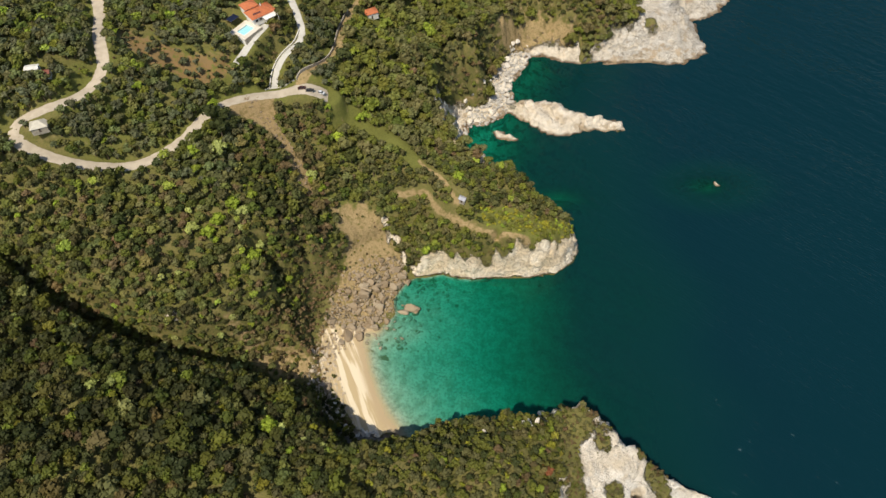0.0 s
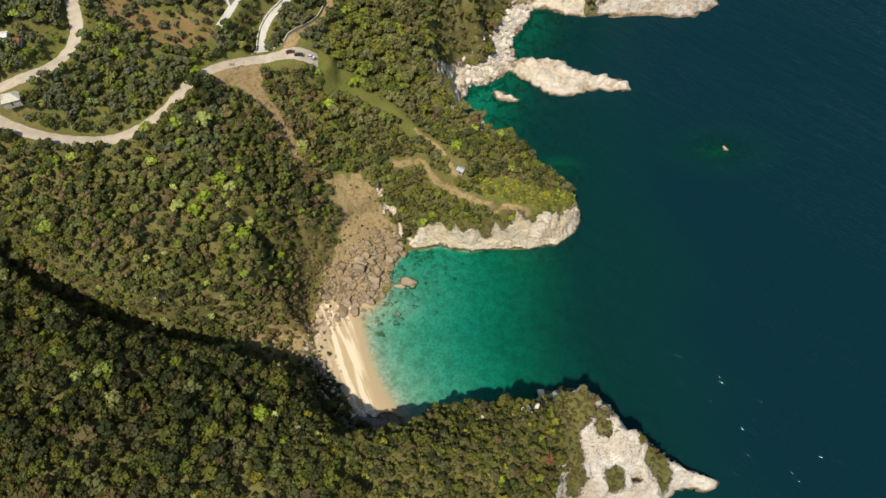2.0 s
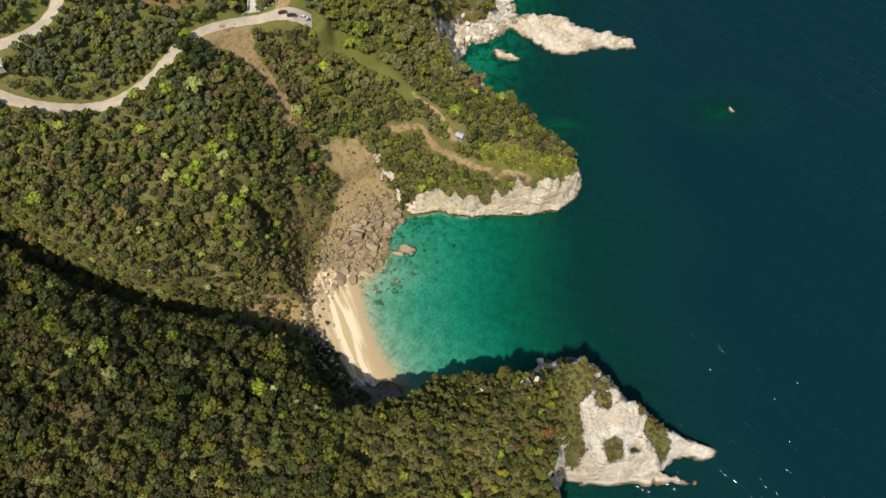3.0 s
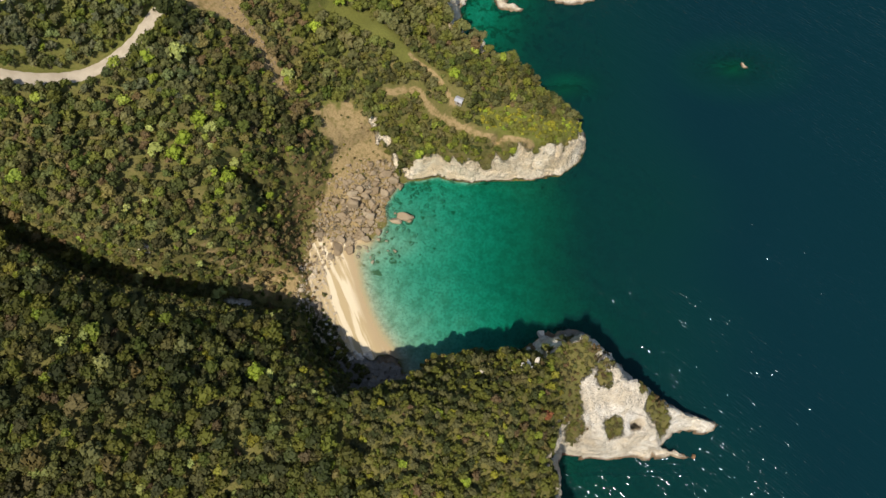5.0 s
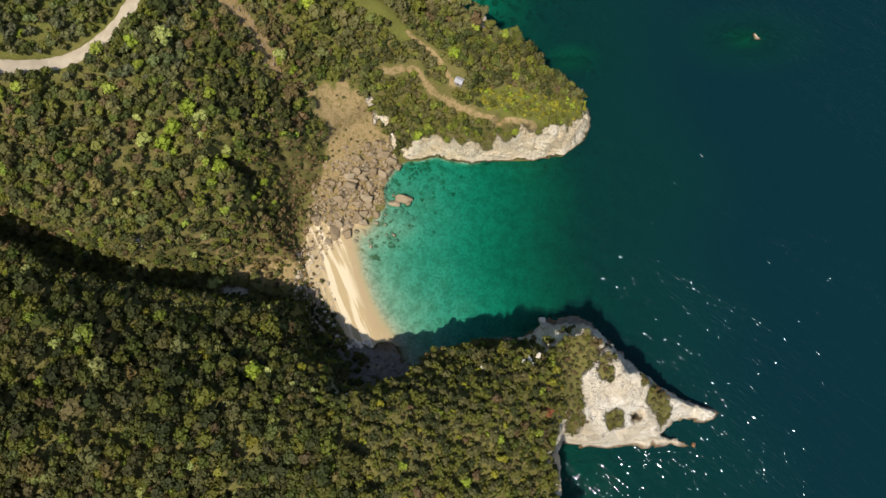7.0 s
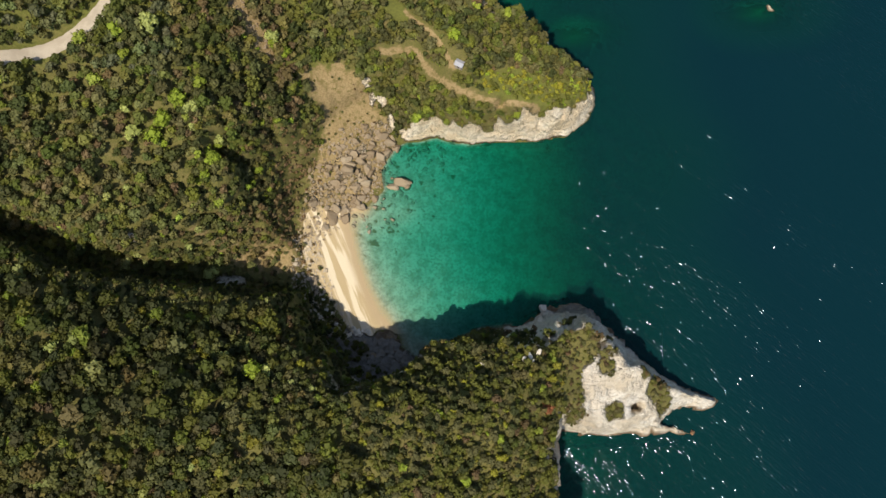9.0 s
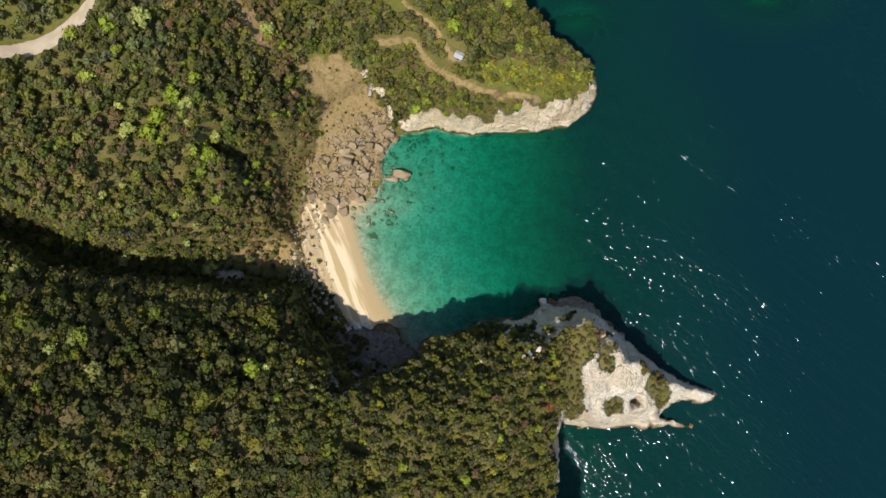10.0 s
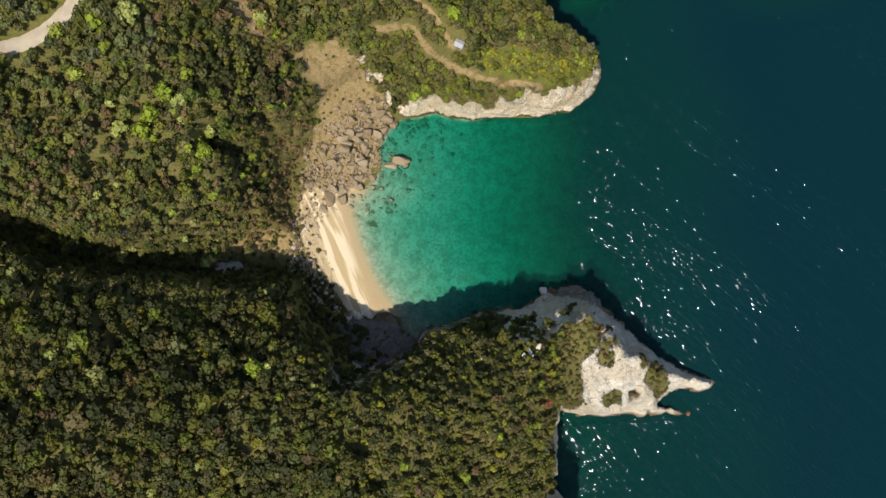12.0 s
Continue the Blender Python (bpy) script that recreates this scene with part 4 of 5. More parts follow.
def tree(x, y, r, kind, group="trees on the south headland"):
    t = thing("tree", pose(x, y, on_ground(x, y), 0, 0, rng.uniform(0, 360)), KINDS[kind][1], "tree", group)
    t.scale = (r, r, r * rng.uniform(0.9, 1.25))
    part("trunk", STEMS[rng.integers(4)], BARK, t)
    part("crown", CROWNS[kind][rng.integers(3)], LEAF, t)
    return t


for px, py, pz, pr, tint, _ in SINGLE:
    likest = min(range(len(KINDS)), key=lambda k: sum((a - b) ** 2 for a, b in zip(KINDS[k][0], tint)))
    tree(px, py, pr, likest)
# tall trees by the landslip and a few that stand out by their colour
for px, py, pr, kind in [(-116, 257, 4.6, 0), (-111, 251, 4.8, 0), (-110, 259, 4.2, 0), (-106, 256, 4.0, 0), (-116, 264, 2.8, 3), (-110, 240, 4.2, 4), (-98, 208, 3.6, 4), (-93, 196, 3.4, 3), (-96, 199, 3.6, 3), (-74, 114, 4.0, 3), (-70, 113, 3.4, 4), (-72, 249, 3.2, 4), (-122, 237, 3.8, 3), (-126, 234, 4.0, 2), (-108, 207, 3.9, 3), (-102, 215, 3.6, 3), (-98, 212, 3.0, 4), (-112, 202, 3.8, 3), (-92, 206, 2.9, 4), (-96, 190, 2.6, 3), (-81, 199, 2.5, 3), (-68, 245, 3.0, 3)]:
    tree(px, py, pr, kind, "trees by the landslip")
JUDAS = thing("flowering_tree", pose(-103, 250, on_ground(-103, 250)), "small tree in full magenta-pink spring blossom", "tree")
JUDAS.scale = (2.3, 2.3, 2.3)
part("trunk", STEMS[0], BARK, JUDAS)
part("crown", crown_mesh((0.30, 0.09, 0.17)), LEAF, JUDAS)

RED_SHRUB = thing("shrub", pose(36.2, 98, on_ground(36.2, 98)), "low rounded shrub with rust-red leaves", "shrub")
RED_SHRUB.scale = (2.6, 2.6, 1.8)
part("trunk", STEMS[1], BARK, RED_SHRUB)
part("crown", crown_mesh((0.20, 0.075, 0.035)), LEAF, RED_SHRUB)

# ---- rocks ----


def stone_material(name, wet):
    n = Nodes(name)
    where = n.node("TexCoord", 3)
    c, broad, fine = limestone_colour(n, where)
    c = n.mix(0.80 if not wet else 0.75, c, (0.235, 0.175, 0.105) if not wet else (0.20, 0.17, 0.10))
    own = n.node("ObjectInfo", 5)
    c = n.mix(n.math("MULTIPLY", own, 0.7), c, (0.18, 0.125, 0.07) if not wet else (0.13, 0.12, 0.07))
    return n.done(c, 0.9, n.bump(n.math("ADD", broad, fine), 0.8, 0.5), specular=0.2)


PALE_STONE = plain("pale beach stone", (0.52, 0.48, 0.42), (0.39, 0.36, 0.31), 0.6, 0.9)
WHITE_STONE = plain("white beach boulder", (0.72, 0.66, 0.56), (0.60, 0.53, 0.43), 0.5, 0.9, 0.6, 0.2)
TAN_STONE = plain("tan beach stone", (0.50, 0.42, 0.31), (0.40, 0.33, 0.24), 0.6, 0.9)
RUSTY_STONE = plain("rusty shore rock", (0.34, 0.19, 0.09), (0.24, 0.14, 0.075), 0.5, 0.9, 0.6, 0.2)
# gully stones: colour lowered to deepen the shade they lie in
SHADED_STONE = plain("grey gully stone darkened for shade", (0.22, 0.20, 0.17), (0.16, 0.145, 0.12), 0.6, 0.9)
BOULDER, SUNKEN = stone_material("boulder limestone", False), stone_material("weedy stone", True)


def boulder_mesh(seed, flat=0.7):
    """A block broken along a few planes, then rounded by weather."""
    r = random.Random(seed)
    bm = bmesh.new()
    bmesh.ops.create_icosphere(bm, subdivisions=3, radius=1.15)
    cuts = [(Vector((r.gauss(0, 1), r.gauss(0, 1), r.gauss(0, 0.8))).normalized(), r.uniform(0.5, 0.8)) for _ in range(11)]
    for v in bm.verts:
        for way, off in cuts:
            over = v.co.dot(way) - off
            if over > 0:
                v.co -= way * over * 0.97
        v.co += v.co.normalized() * 0.05 * noise.fractal(v.co * 2.3 + Vector((seed, 0, 0)), 0.9, 2.0, 3)
        v.co.z *= flat
    me = bpy.data.meshes.new("boulder")
    bm.to_mesh(me)
    bm.free()
    me.materials.append(BOULDER)
    return me


ROCKS = [boulder_mesh(k, 0.6 + 0.08 * (k % 4)) for k in range(8)]
SUNK = [m.copy() for m in ROCKS]
for m in SUNK:
    m.materials.clear()
    m.materials.append(SUNKEN)
BIG = [(-23, 202, 3.8), (-27, 200, 2.9), (-20.5, 199.5, 2.3), (-27, 204, 1.6), (-25, 219, 2.5), (-33, 214, 3.0), (-41, 190, 2.6), (-31, 223, 3.0), (-36, 218, 2.2), (-47, 206, 4.3), (-42, 211, 2.4),
       (-39, 198, 2.6), (-35, 194, 2.2), (-50, 198, 2.4), (-55, 185, 3.1), (-58, 180, 2.6), (-49, 185, 2.7), (-62, 154, 2.9), (-64, 156, 2.0), (-61, 150, 1.6)]
MORE = [(-48, 128, 2.1), (-48, 125, 1.6), (-40, 127, 1.6), (-35, 121, 1.9), (-44, 214, 2.3), (-49, 216, 1.8), (-55, 213, 1.5), (-52, 207, 1.9), (-44, 193, 2.3), (-48, 189, 2.1), (-37, 206, 2.4), (-41, 202, 2.2),
        (46, 354, 2.2), (40, 369, 2.4), (46, 390, 2.0), (34, 351, 2.0), (24, 345, 2.2), (16, 341, 1.8), (-64, 206, 1.8), (-60, 224, 1.7)]


def rock(x, y, r, meshes, name, label, group, sink=0.25):
    m = pose(x, y, on_ground(x, y) + r * (0.45 - sink), rng.uniform(-15, 15), rng.uniform(-15, 15), rng.uniform(0, 360))
    ob = new(name, meshes[rng.integers(len(meshes))])
    ob.matrix_basis = m @ Matrix.Diagonal((r * rng.uniform(0.85, 1.25), r * rng.uniform(0.75, 1.05), r, 1))
    return tagged(ob, label, "boulder", group)


for x, y, r in BIG + MORE:
    wet = on_ground(x, y) < 0.3
    rock(x, y, r, ROCKS, "boulder", "large brown limestone boulder standing in shallow water" if wet else "large weathered limestone boulder fallen on the shore", "boulders along the shore", 0.1 if wet else 0.3)
pick = np.random.default_rng(21)
count = 0
while count < 90:
    x, y = pick.uniform(-66, -26), pick.uniform(176, 226)
    h, d, _ = lie(np.array([x]), np.array([y]))
    if 0.8 < d[0] < 22 and pick.random() < 1.1 - d[0] / 22 and not (y < 186 and d[0] < 9):
        rock(x, y, 0.7 + 2.2 * pick.random() ** 2, ROCKS, "boulder", "small angular boulder in the rubble behind the shore", "boulders in the rubble")
        count += 1
WHITE_ROCKS = [m.copy() for m in ROCKS[:5]]
for m in WHITE_ROCKS:
    m.materials.clear()
    m.materials.append(WHITE_STONE)
rock(41.6, 140.8, 2.6, WHITE_ROCKS, "boulder", "white limestone block at the foot of the headland", "blocks at the foot of the headland", 0.2)
RUSTY = [m.copy() for m in ROCKS[5:]]
for m in RUSTY:
    m.materials.clear()
    m.materials.append(RUSTY_STONE)
for x, y, r in [(46, 144.2, 1.8), (50, 145.3, 2.1), (54, 145.8, 1.9), (58, 145, 1.7), (61.5, 143.4, 1.3), (104.5, 86, 1.4), (108, 85.6, 1.1), (118.5, 98.8, 1.2)]:
    rock(x, y, r, RUSTY, "boulder", "low rusty-brown rock at the water line", "rusty rocks at the water line", 0.25)
for x, y, r in [(27.9, 116.4, 1.3), (30.4, 117.6, 1.5), (34.1, 119.1, 1.4), (12.2, 115.2, 1.1), (34.1, 111.1, 1.0), (24.3, 114.7, 1.0), (31.5, 116.2, 0.9)]:
    rock(x, y, r, WHITE_ROCKS, "boulder", "pale limestone block on the headland's rim", "blocks on the headland's rim", -0.6)
pinnacle = rock(-47, 91.3, 1.0, WHITE_ROCKS, "boulder", "pale limestone pinnacle standing among the tree tops", "", 0.45)
pinnacle.matrix_basis = pose(-47, 91.3, on_ground(-47, 91.3) + 2.2, 0, 6, 20) @ Matrix.Diagonal((0.9, 0.7, 3.6, 1))
for k in range(48):
    x, y = [(15, 342), (30, 352), (36, 365), (40, 380), (48, 396), (54, 406)][k % 6]
    x, y = x + pick.normal(-3, 4), y + pick.normal(3, 5)
    if lie(np.array([x]), np.array([y]))[1][0] > 0.5:
        rock(x, y, pick.uniform(0.9, 2.6), WHITE_ROCKS, "boulder", "pale limestone block tumbled on the cove ledge", "blocks on the cove ledge", 0.35)
for k in range(34):
    u = (k + pick.uniform(-0.5, 0.5)) / 33
    x, y = (-51.5 + 15 * u, 130.5 + 1.8 * u + pick.normal(0, 1.1)) if k % 3 else (-51 - 11 * u + pick.normal(0, 1.2), 131 + 24 * u)
    rock(x, y, pick.uniform(0.5, 1.5), WHITE_ROCKS, "boulder", "pale white limestone boulder at the edge of the sand", "white boulders round the sand", 0.3)
count = 0
while count < 85:
    x, y = pick.uniform(-46, -2), pick.uniform(178, 221)
    h, d, _ = lie(np.array([x]), np.array([y]))
    if -20 < d[0] < -1.5 and pick.random() < 1.15 + d[0] / 16:
        rock(x, y, pick.uniform(0.5, 1.7), SUNK, "sunken_rock", "dark weed-covered rock lying on the sea bed", "sunken rocks in the cove", 0.45)
        count += 1
count = 0
while count < 30:
    x, y = pick.uniform(10, 60), pick.uniform(296, 404)
    h, d, _ = lie(np.array([x]), np.array([y]))
    if -12 < d[0] < -1:
        rock(x, y, pick.uniform(0.7, 2.4), SUNK, "sunken_rock", "dark weed-covered rock lying on the sea bed", "sunken rocks in the north coves", 0.45)
        count += 1


def rubble(name, spots, label, material=None):
    """Loose stones too many to count, joined."""
    V, F, n = [], [], 0
    for x, y, z, r in spots:
        a = pick.uniform(0, 6.28)
        c, s = math.cos(a), math.sin(a)
        q = CUBE * pick.uniform(0.35, 1.0, (8, 3)) * (r, r * 0.8, r * 0.6)
        V.append(np.stack([q[:, 0] * c - q[:, 1] * s, q[:, 0] * s + q[:, 1] * c, q[:, 2]], 1) + (x, y, z + 0.15 * r)), F.append(BOX + n)
        n += 8
    me = mesh_of(name, np.concatenate(V), np.concatenate(F))
    me.materials.append(material or BOULDER)
    return tagged(new(name, me), label, "stones", kind="stuff")


def strewn(n, x0, x1, y0, y1, test, low, high):
    x, y = pick.uniform(x0, x1, n), pick.uniform(y0, y1, n)
    h, d, _ = ground_height(x, y)
    ok = test(x, y, h, d)
    return [(a, b, c, pick.uniform(low, high) ** 1.0 * pick.choice((0.6, 1, 1.0, 1.7))) for a, b, c in zip(x[ok], y[ok], h[ok])]


rubble("loose_stones", strewn(1500, -70, -24, 172, 228, lambda x, y, h, d: (d > 0.3) & (h < 15) & inside(BARE_BOWL, x, y), 0.2, 0.75), "pale angular rubble fallen below the scarp")
rubble("loose_stones", strewn(3200, -60, -14, 104, 132, lambda x, y, h, d: (d > 0.5) & (h < 9) & (y < 128.5), 0.35, 1.1), "grey stones heaped at the shaded end of the beach, shade in their colour", SHADED_STONE)
rubble("loose_stones", strewn(900, -72, -46, 128, 176, lambda x, y, h, d: (h < 8) & (d > 14), 0.25, 0.75), "pale tan stones along the back of the beach", TAN_STONE)
rubble("loose_stones", strewn(2500, 8, 62, 332, 412, lambda x, y, h, d: (d > 0.3) & (d < 14) & (h < 11), 0.3, 1.0), "pale rocks along the north cove", PALE_STONE)
rubble("loose_stones", strewn(900, -104, -72, 240, 278, lambda x, y, h, d: along(SLIDE, x, y)[0] < 4, 0.15, 0.55), "pale stones strewn down the landslip")

# ---- buildings ----
WHITEWASH = plain("whitewashed render", (0.80, 0.77, 0.70), (0.74, 0.70, 0.62), 0.4, 0.85)
TILE_ROOF = plain("terracotta roof tiles", (0.52, 0.17, 0.07), (0.42, 0.13, 0.055), 0.8, 0.8, 0.6, 0.2)
RUST = plain("rusty sheet metal", (0.24, 0.08, 0.05), (0.17, 0.06, 0.04), 1.2, 0.7)
TIN = plain("pale corrugated sheet", (0.66, 0.65, 0.60), (0.58, 0.56, 0.50), 0.7, 0.5)
OLD_SHEET = plain("weathered beige sheet", (0.50, 0.46, 0.37), (0.42, 0.385, 0.31), 0.7, 0.6)
SLATE = plain("grey roof sheet", (0.40, 0.40, 0.42), (0.33, 0.33, 0.36), 0.9, 0.6)
STONE = plain("rough stone wall", (0.42, 0.37, 0.29), (0.34, 0.30, 0.24), 0.9, 0.95, 0.8, 0.2)
PAVING = plain("pale terrace paving", (0.66, 0.60, 0.50), (0.60, 0.54, 0.45), 0.5, 0.85)
CONCRETE = plain("pale concrete", (0.62, 0.59, 0.52), (0.55, 0.52, 0.46), 0.5, 0.9)
DARK_GLASS = plain("dark glass", (0.02, 0.025, 0.03), (0.03, 0.035, 0.045), 0.5, 0.08, 0.0)
SOLAR = plain("blue-black solar cells", (0.012, 0.016, 0.035), (0.018, 0.022, 0.045), 1.5, 0.15, 0.0)
POOL_TILE = plain("pool blue mosaic", (0.42, 0.64, 0.74), (0.48, 0.69, 0.77), 1.0, 0.3, 0.1)
DARK_WOOD = plain("dark stained wood", (0.07, 0.05, 0.035), (0.10, 0.07, 0.05), 1.0, 0.7)


def pool_water_material():
    n = Nodes("pool water")
    see = n.node("BsdfTransparent", 0, Color=(0.72, 0.93, 0.96))
    normal = n.bump(n.noise(2.0, 3), 0.3, 0.05)
    shine = n.node("BsdfGlossy", 0, Color=(1, 1, 1), Roughness=0.05, Normal=normal)
    n.t.links.new(n.node("MixShader", 0, i0=n.node("Fresnel", 0, IOR=1.33, Normal=normal), i1=see, i2=shine), n.out.inputs[0])
    return n.m


POOL_WATER = pool_water_material()


def hip_roof(w, d, rise, eave, low, ridge=None):
    """A hipped roof with rows of tiles, over a w by d plan centred on the origin."""
    bm = bmesh.new()
    ridge = max(0.0, w - d) / 2 if ridge is None else ridge
    a, b = w / 2 + eave, d / 2 + eave
    base = [bm.verts.new((x, y, low)) for x, y in ((-a, -b), (a, -b), (a, b), (-a, b))]
    under = [bm.verts.new((x, y, low - 0.18)) for x, y in ((-a, -b), (a, -b), (a, b), (-a, b))]
    p, q = bm.verts.new((-ridge, 0, low + rise)), bm.verts.new((ridge + 0.01, 0, low + rise))
    for f in ((base[0], base[1], q, p), (base[2], base[3], p, q), (base[1], base[2], q), (base[3], base[0], p), tuple(reversed(under))):
        bm.faces.new(f)
    for k in range(4):
        bm.faces.new((under[k], under[(k + 1) % 4], base[(k + 1) % 4], base[k]))
    return bm


def tile_courses(w, d, rise, eave, low):
    """Raised courses of tiles up the two long slopes."""
    bm = bmesh.new()
    b, ridge = d / 2 + eave, max(0.0, w - d) / 2
    for side in (-1, 1):
        for k in range(int(b / 0.45)):
            u = (k + 0.5) * 0.45 / b
            half = (w / 2 + eave) * (1 - u) + ridge * u
            y, z = side * b * (1 - u), low + rise * u
            box(bm, (-half + 0.1, y - 0.05, z - 0.02), (half - 0.1, y + 0.05, z + 0.07))
    return bm


def gable_roof(w, d, rise, eave, low):
    bm = bmesh.new()
    a, b = w / 2 + eave, d / 2 + eave
    rows = [[bm.verts.new((x, y, z)) for x in (-a, a)] for y, z in ((-b, low), (0, low + rise), (b, low), (b, low - 0.12), (0, low + rise - 0.12), (-b, low - 0.12))]
    for k in range(6):
        p, q = rows[k], rows[(k + 1) % 6]
        bm.faces.new((p[0], p[1], q[1], q[0]))
    bm.faces.new([r[0] for r in rows][::-1]), bm.faces.new([r[1] for r in rows])
    return bm


def window(parent, x, y, z, w, h, along_x, out):
    """A framed window let into a wall, seen from outside in the direction out."""
    t = 0.06 * out
    lo, hi = ((x - w / 2, y - 0.04, z), (x + w / 2, y + t if out > 0 else y, z + h)) if along_x else ((x - 0.04, y - w / 2, z), (x + 0.04 + abs(t) * 0.5, y + w / 2, z + h))
    f = part("window", block(lo, hi), DARK_WOOD, parent, "dark framed window")
    g = 0.1
    if along_x:
        part("pane", block((x - w / 2 + g, y - 0.05, z + g), (x + w / 2 - g, y + 0.07, z + h - g)), DARK_GLASS, f)
        part("sill", block((x - w / 2 - 0.08, y - 0.14, z - 0.08), (x + w / 2 + 0.08, y + 0.14, z)), CONCRETE, f)
    else:
        part("pane", block((x - 0.05, y - w / 2 + g, z + g), (x + 0.09, y + w / 2 - g, z + h - g)), DARK_GLASS, f)
        part("sill", block((x - 0.14, y - w / 2 - 0.08, z - 0.08), (x + 0.14, y + w / 2 + 0.08, z)), CONCRETE, f)


Z0, Z1 = on_ground(-102, 324), on_ground(-106.8, 313.6) + 1.85
villa = thing("villa", pose(-100, 324, Z0, 0, 0, 40), "white villa with a terracotta hipped roof beside a pool", "house")
part("wall", block((-6.5, -4, -1.5), (6.5, 4, 3.4)), WHITEWASH, villa)
roof = part("roof", hip_roof(13, 8, 2.0, 0.7, 3.4), TILE_ROOF, villa, "terracotta tiled roof")
part("tile_courses", tile_courses(13, 8, 2.0, 0.7, 3.4), TILE_ROOF, roof)
part("wing_wall", block((-6.0, 4, -1.5), (1.0, 10, 4.6)), WHITEWASH, villa)
wing = hip_roof(7, 6, 1.7, 0.6, 4.6)
bmesh.ops.translate(wing, verts=wing.verts, vec=(-2.5, 7, 0))
part("wing_roof", wing, TILE_ROOF, villa, "terracotta tiled roof of the wing")
part("chimney", block((1.4, 1.2, 4.2), (2.0, 1.8, 6.2), 0.05), WHITEWASH, villa)
part("terrace_canopy", block((-1.5, -8.0, 2.6), (6.5, -4.1, 2.85), 0.03), WHITEWASH, villa, "flat white terrace roof")
for x in (-1.2, 2.5, 6.2):
    part("pillar", block((x - 0.15, -7.8, -1.5), (x + 0.15, -7.5, 2.6), 0.02), WHITEWASH, villa)
for x in (-4.6, -2.2):
    window(villa, x, -4.0, 0.9, 1.3, 1.3, True, -1)
for x in (0.5, 3.0, 5.2):
    window(villa, x, -4.0, 0.3, 1.6, 2.1, True, -1)
for y in (-2.0, 1.5):
    window(villa, 6.5, y, 0.9, 1.2, 1.3, False, 1)
part("door", block((5.0, 3.98, 0.0), (6.0, 4.06, 2.1)), DARK_WOOD, villa, "dark wooden door")
for k in range(4):
    tilt = bmesh.new()
    box(tilt, (-0.5, -0.8, -0.03), (0.5, 0.8, 0.03))
    bmesh.ops.transform(tilt, matrix=pose(-4.6 + 1.1 * k, -2.4, 4.35, 24, 0, 0), verts=tilt.verts)
    part("solar_panel", tilt, SOLAR, villa, "blue-black solar panel")

terrace = thing("pool_terrace", pose(-106.8, 313.6, Z1, 0, 0, 56), "pale paved terrace with retaining walls round the pool", "terrace")
for n, (lo, hi) in {"slab_front": ((-6.2, -5.7, -2.5), (6.2, -3.0, 0.12)), "slab_back": ((-6.2, 3.0, -2.5), (6.2, 5.7, 0.12)), "slab_side": ((-6.2, -3.0, -2.5), (-4.0, 3.0, 0.12)), "slab_end": ((4.0, -3.0, -2.5), (6.2, 3.0, 0.12))}.items():
    part(n, block(lo, hi), PAVING, terrace)
part("retaining_wall", block((-6.4, -6.0, -3.5), (6.4, -5.7, 0.35)), STONE, terrace, "rough stone retaining wall")
part("side_wall", block((-6.45, -5.7, -3.5), (-6.2, 5.7, 0.5)), WHITEWASH, terrace)
pool = thing("swimming_pool", pose(-106.8, 313.6, Z1, 0, 0, 56), "rectangular swimming pool with clear blue water", "pool")
part("basin", block((-3.98, -2.98, -1.1), (3.98, 2.98, -0.8)), POOL_TILE, pool)
for lo, hi in (((-3.98, -2.98, -0.8), (3.98, -2.7, 0.16)), ((-3.98, 2.7, -0.8), (3.98, 2.98, 0.16)), ((-3.98, -2.7, -0.8), (-3.7, 2.7, 0.16)), ((3.7, -2.7, -0.8), (3.98, 2.7, 0.16))):
    part("coping", block(lo, hi), WHITEWASH, pool)
surface = bmesh.new()
bmesh.ops.create_grid(surface, x_segments=12, y_segments=6, size=1.0, matrix=Matrix.Diagonal((3.7, 2.7, 1, 1)))
part("water_surface", surface, POOL_WATER, pool, "clear pool water").visible_shadow = False

pergola = thing("solar_canopy", pose(-113.6, 318.6, on_ground(-113.6, 318.6) + 0.6, 0, 0, 56), "carport roofed with dark solar panels", "carport")
for x in (-2.6, 2.6):
    for y in (-1.7, 1.7):
        part("post", block((x - 0.08, y - 0.08, -1.5), (x + 0.08, y + 0.08, 2.5)), DARK_WOOD, pergola)
part("frame", block((-3.0, -2.1, 2.5), (3.0, 2.1, 2.62)), DARK_WOOD, pergola)
for i in range(5):
    for j in range(2):
        part("solar_panel", block((-2.9 + 1.17 * i, -2.0 + 2.02 * j, 2.64), (-1.78 + 1.17 * i, -0.04 + 2.02 * j, 2.70)), SOLAR, pergola)


def small_building(x, y, turn, w, d, h, rise, wall, roof_material, label, hip=False):
    z = on_ground(x, y)
    s = thing("shed" if h < 2.6 else "small_house", pose(x, y, z, 0, 0, turn), label, "shed" if h < 2.6 else "house")
    part("wall", block((-w / 2, -d / 2, -1.2), (w / 2, d / 2, h)), wall, s)
    part("roof", hip_roof(w, d, rise, 0.35, h + 0.18) if hip else gable_roof(w, d, rise, 0.35, h), roof_material, s)
    if not hip:
        part("gable", block((-w / 2 + 0.02, -0.3, h), (w / 2 - 0.02, 0.3, h + rise * 0.6)), wall, s)
    part("door", block((-0.45, -d / 2 - 0.05, 0), (0.45, -d / 2 + 0.02, 1.95)), DARK_WOOD, s)
    window(s, w / 2, 0, 0.9, 0.7, 0.7, False, 1)
    return s


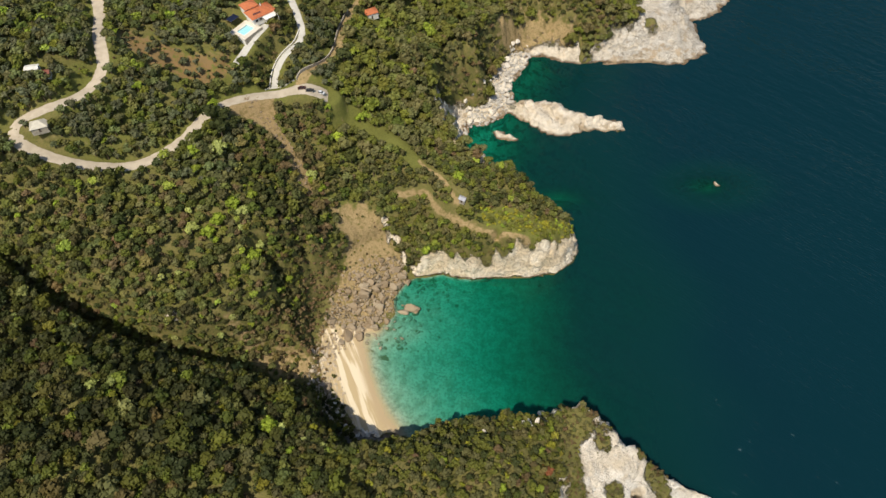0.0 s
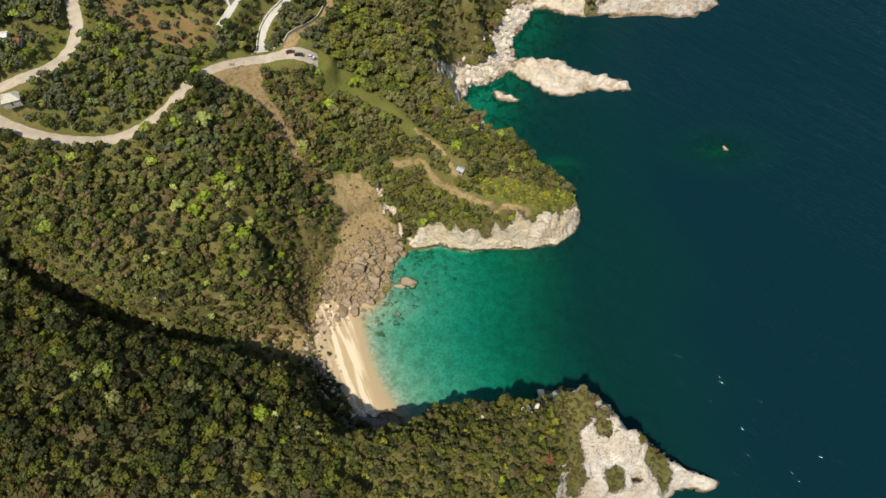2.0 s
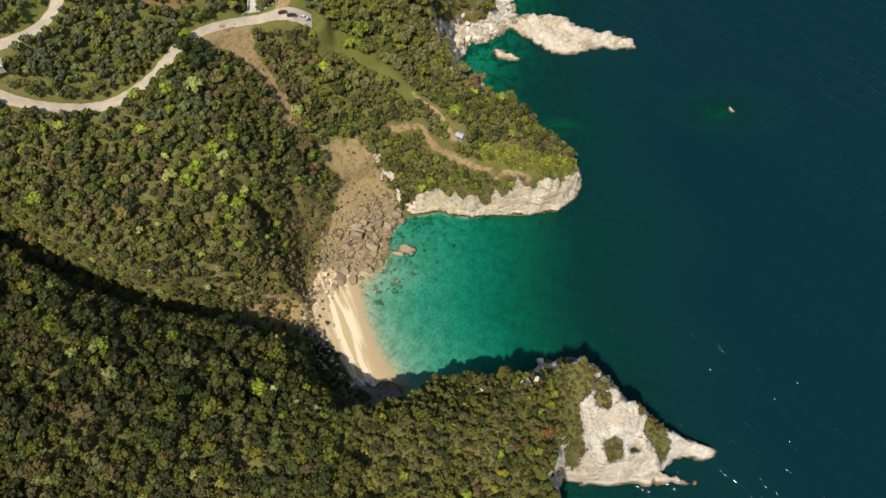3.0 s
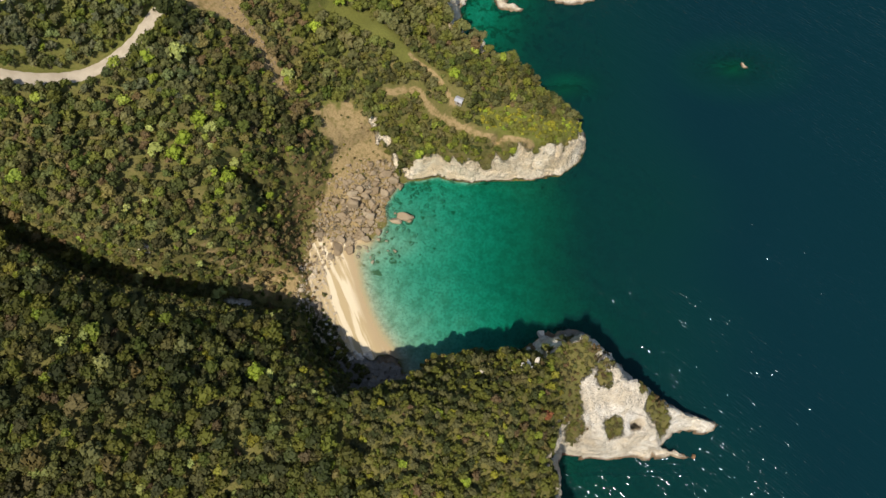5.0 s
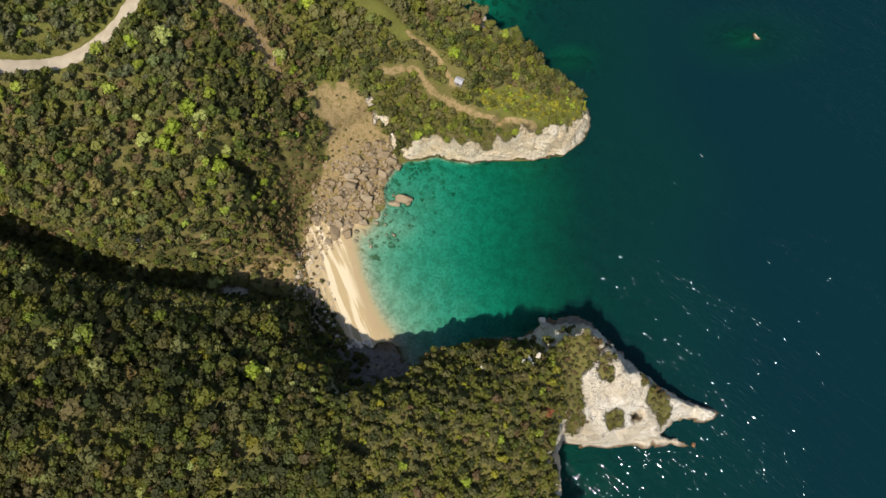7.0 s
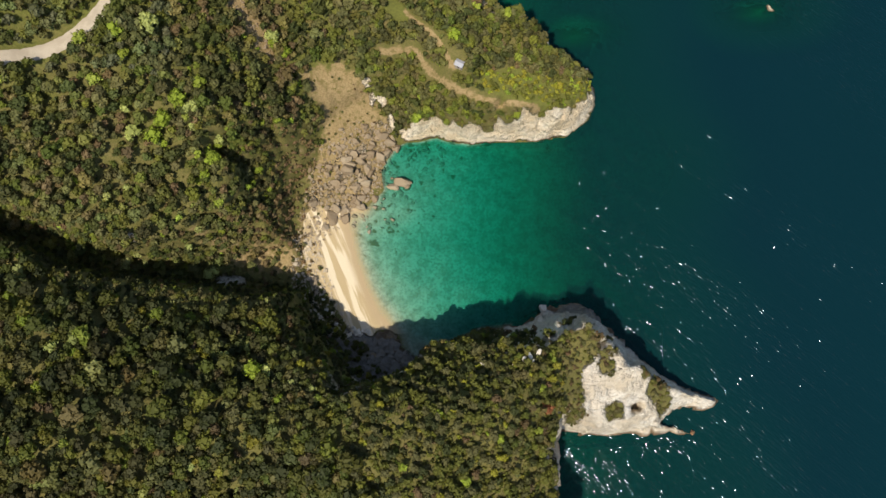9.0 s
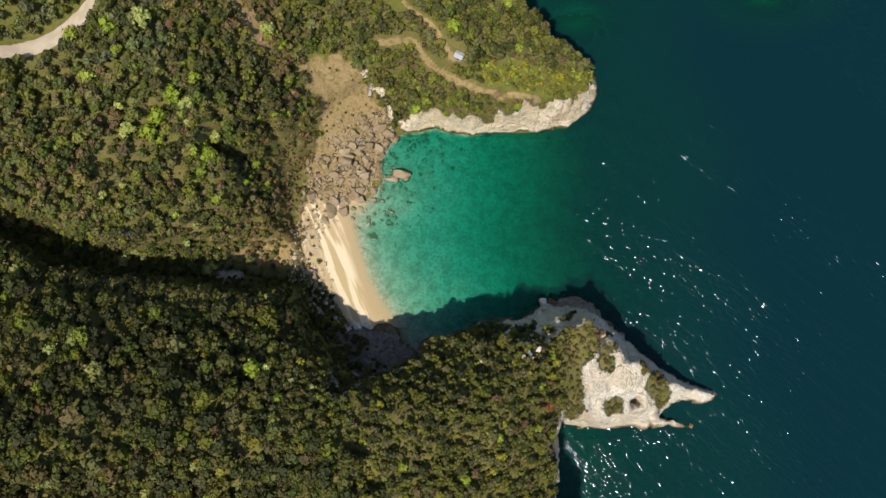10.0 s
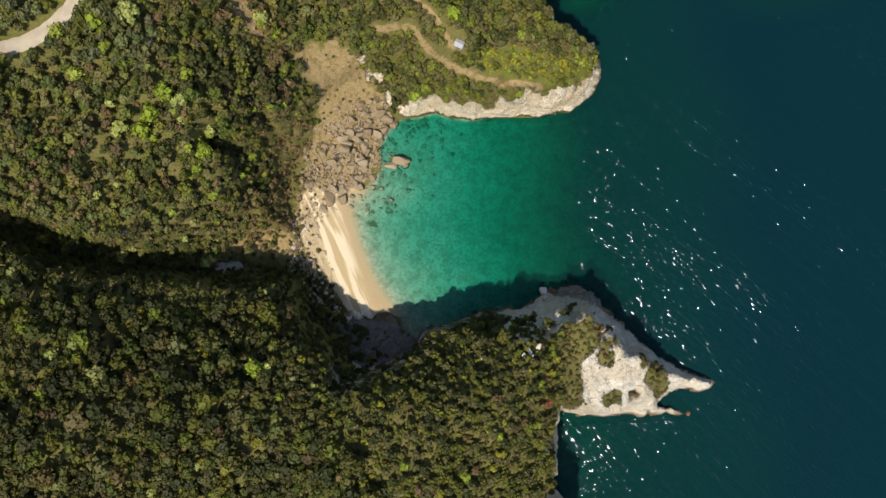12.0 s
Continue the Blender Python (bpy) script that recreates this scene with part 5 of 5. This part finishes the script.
small_building(-183, 233.3, 20, 7.0, 5.5, 2.3, 2.2, STONE, OLD_SHEET, "stone shed under a pale sheet-metal pyramid roof", True)
small_building(-188.5, 257.2, 8, 5.6, 3.2, 2.2, 0.5, CONCRETE, TIN, "small shed with a white corrugated roof")
small_building(-183.0, 256.4, 8, 3.6, 3.4, 2.1, 0.9, CONCRETE, RUST, "small shed with a rust-red roof")
small_building(-47, 362, 25, 7.5, 5.5, 3.0, 1.6, WHITEWASH, TILE_ROOF, "small house with an orange tiled roof among trees", True)
small_building(5.2, 240.2, -28, 3.2, 2.4, 2.2, 0.7, STONE, SLATE, "tiny stone hut with a grey sheet roof above the cliff")


def wall_along(name, line, side, height, thick, material, label):
    """A wall that follows the ground, in short straight lengths with a coping."""
    p = dense(line, 3.0)
    t = thing(name, Matrix.Identity(4), label, "wall")
    run = np.gradient(p, axis=0)
    across = np.column_stack([run[:, 1], -run[:, 0]]) / np.hypot(*run.T)[:, None]
    q = p + across * side
    z = ground_height(q[:, 0], q[:, 1])[0]
    bm, cap = bmesh.new(), bmesh.new()
    for target, lo, hi, half in ((bm, -0.6, height, thick / 2), (cap, height, height + 0.1, thick / 2 + 0.05)):
        rings = []
        for k in range(len(q)):
            rings.append([target.verts.new((q[k, 0] + s * across[k, 0] * half, q[k, 1] + s * across[k, 1] * half, z[k] + e)) for s, e in ((-1, lo), (1, lo), (1, hi), (-1, hi))])
        for a, b in zip(rings[:-1], rings[1:]):
            for k in range(4):
                target.faces.new((a[k], a[(k + 1) % 4], b[(k + 1) % 4], b[k]))
        target.faces.new(rings[0][::-1]), target.faces.new(rings[-1])
        bmesh.ops.recalc_face_normals(target, faces=target.faces)
    part("wall", bm, material, t), part("coping", cap, material, t)
    return t


wall_along("boundary_wall", TRACK[:6], -2.2, 1.6, 0.5, STONE, "rough stone wall beside the dirt track")
wall_along("boundary_wall", DRIVE[:6], -2.4, 0.9, 0.4, CONCRETE, "low pale wall along the driveway bend")
wall_along("parapet", [(-95, 290), (-88, 290.5), (-81, 290)], 0.0, 0.9, 0.35, CONCRETE, "low concrete parapet behind the parking place")


def car(x, y, turn, paint_material, label):
    """A small car: body, cabin glass, lamps and four wheels."""
    c = thing("car", pose(x, y, on_ground(x, y) + 0.12, 0, 0, turn), label, "car", "cars by the road end")
    body = bmesh.new()
    box(body, (-2.1, -0.86, 0.28), (2.1, 0.86, 0.92), 0.14)
    part("body", body, paint_material, c)
    cabin = bmesh.new()
    r = bmesh.ops.create_cube(cabin, size=1.0)
    for v in r["verts"]:
        v.co = Vector((v.co.x * (2.5 if v.co.z < 0 else 1.6) - 0.15, v.co.y * (1.6 if v.co.z < 0 else 1.3), 0.92 + (v.co.z + 0.5) * 0.52))
    bmesh.ops.bevel(cabin, geom=cabin.edges[:], offset=0.06, segments=2, affect="EDGES")
    part("cabin_glass", cabin, DARK_GLASS, c, "dark tinted windows")
    part("roof_panel", block((-0.95, -0.62, 1.40), (0.65, 0.62, 1.47), 0.03), paint_material, c)
    for s in (-0.6, 0.6):
        part("headlight", block((2.04, s - 0.2, 0.6), (2.12, s + 0.2, 0.76), 0.02), TIN, c)
        part("tail_light", block((-2.12, s - 0.18, 0.62), (-2.04, s + 0.18, 0.8), 0.02), RUST, c)
    for px in (-1.3, 1.3):
        for py in (-0.84, 0.84):
            ring = bmesh.new()
            bmesh.ops.create_cone(ring, cap_ends=True, segments=18, radius1=0.32, radius2=0.32, depth=0.22, matrix=pose(px, py, 0.32, 90))
            bmesh.ops.bevel(ring, geom=[e for e in ring.edges if len(e.link_faces) == 2 and e.calc_face_angle() > 1], offset=0.04, segments=2, affect="EDGES")
            w = part("wheel", ring, DARK_GLASS, c)
            rim = bmesh.new()
            bmesh.ops.create_cone(rim, cap_ends=True, segments=14, radius1=0.19, radius2=0.19, depth=0.25, matrix=pose(px, py, 0.32, 90))
            part("rim", rim, TIN, w)
    return c


def paintwork(name, colour):
    n = Nodes(name)
    dust = n.noise(1.5, 4)
    return n.done(n.mix(n.math("MULTIPLY", n.band(dust, 0.4, 0.8), 0.25), colour, (0.4, 0.35, 0.28)), 0.25, specular=0.5)


car(-76.5, 284.5, 8, paintwork("maroon car paint", (0.07, 0.02, 0.015)), "dark maroon car parked at the end of the road")
car(-72.3, 283.2, 5, paintwork("black car paint", (0.02, 0.02, 0.022)), "black car parked at the end of the road")
car(-67.2, 284.6, -18, paintwork("silver car paint", (0.50, 0.52, 0.54)), "silver-grey car parked at the end of the road")
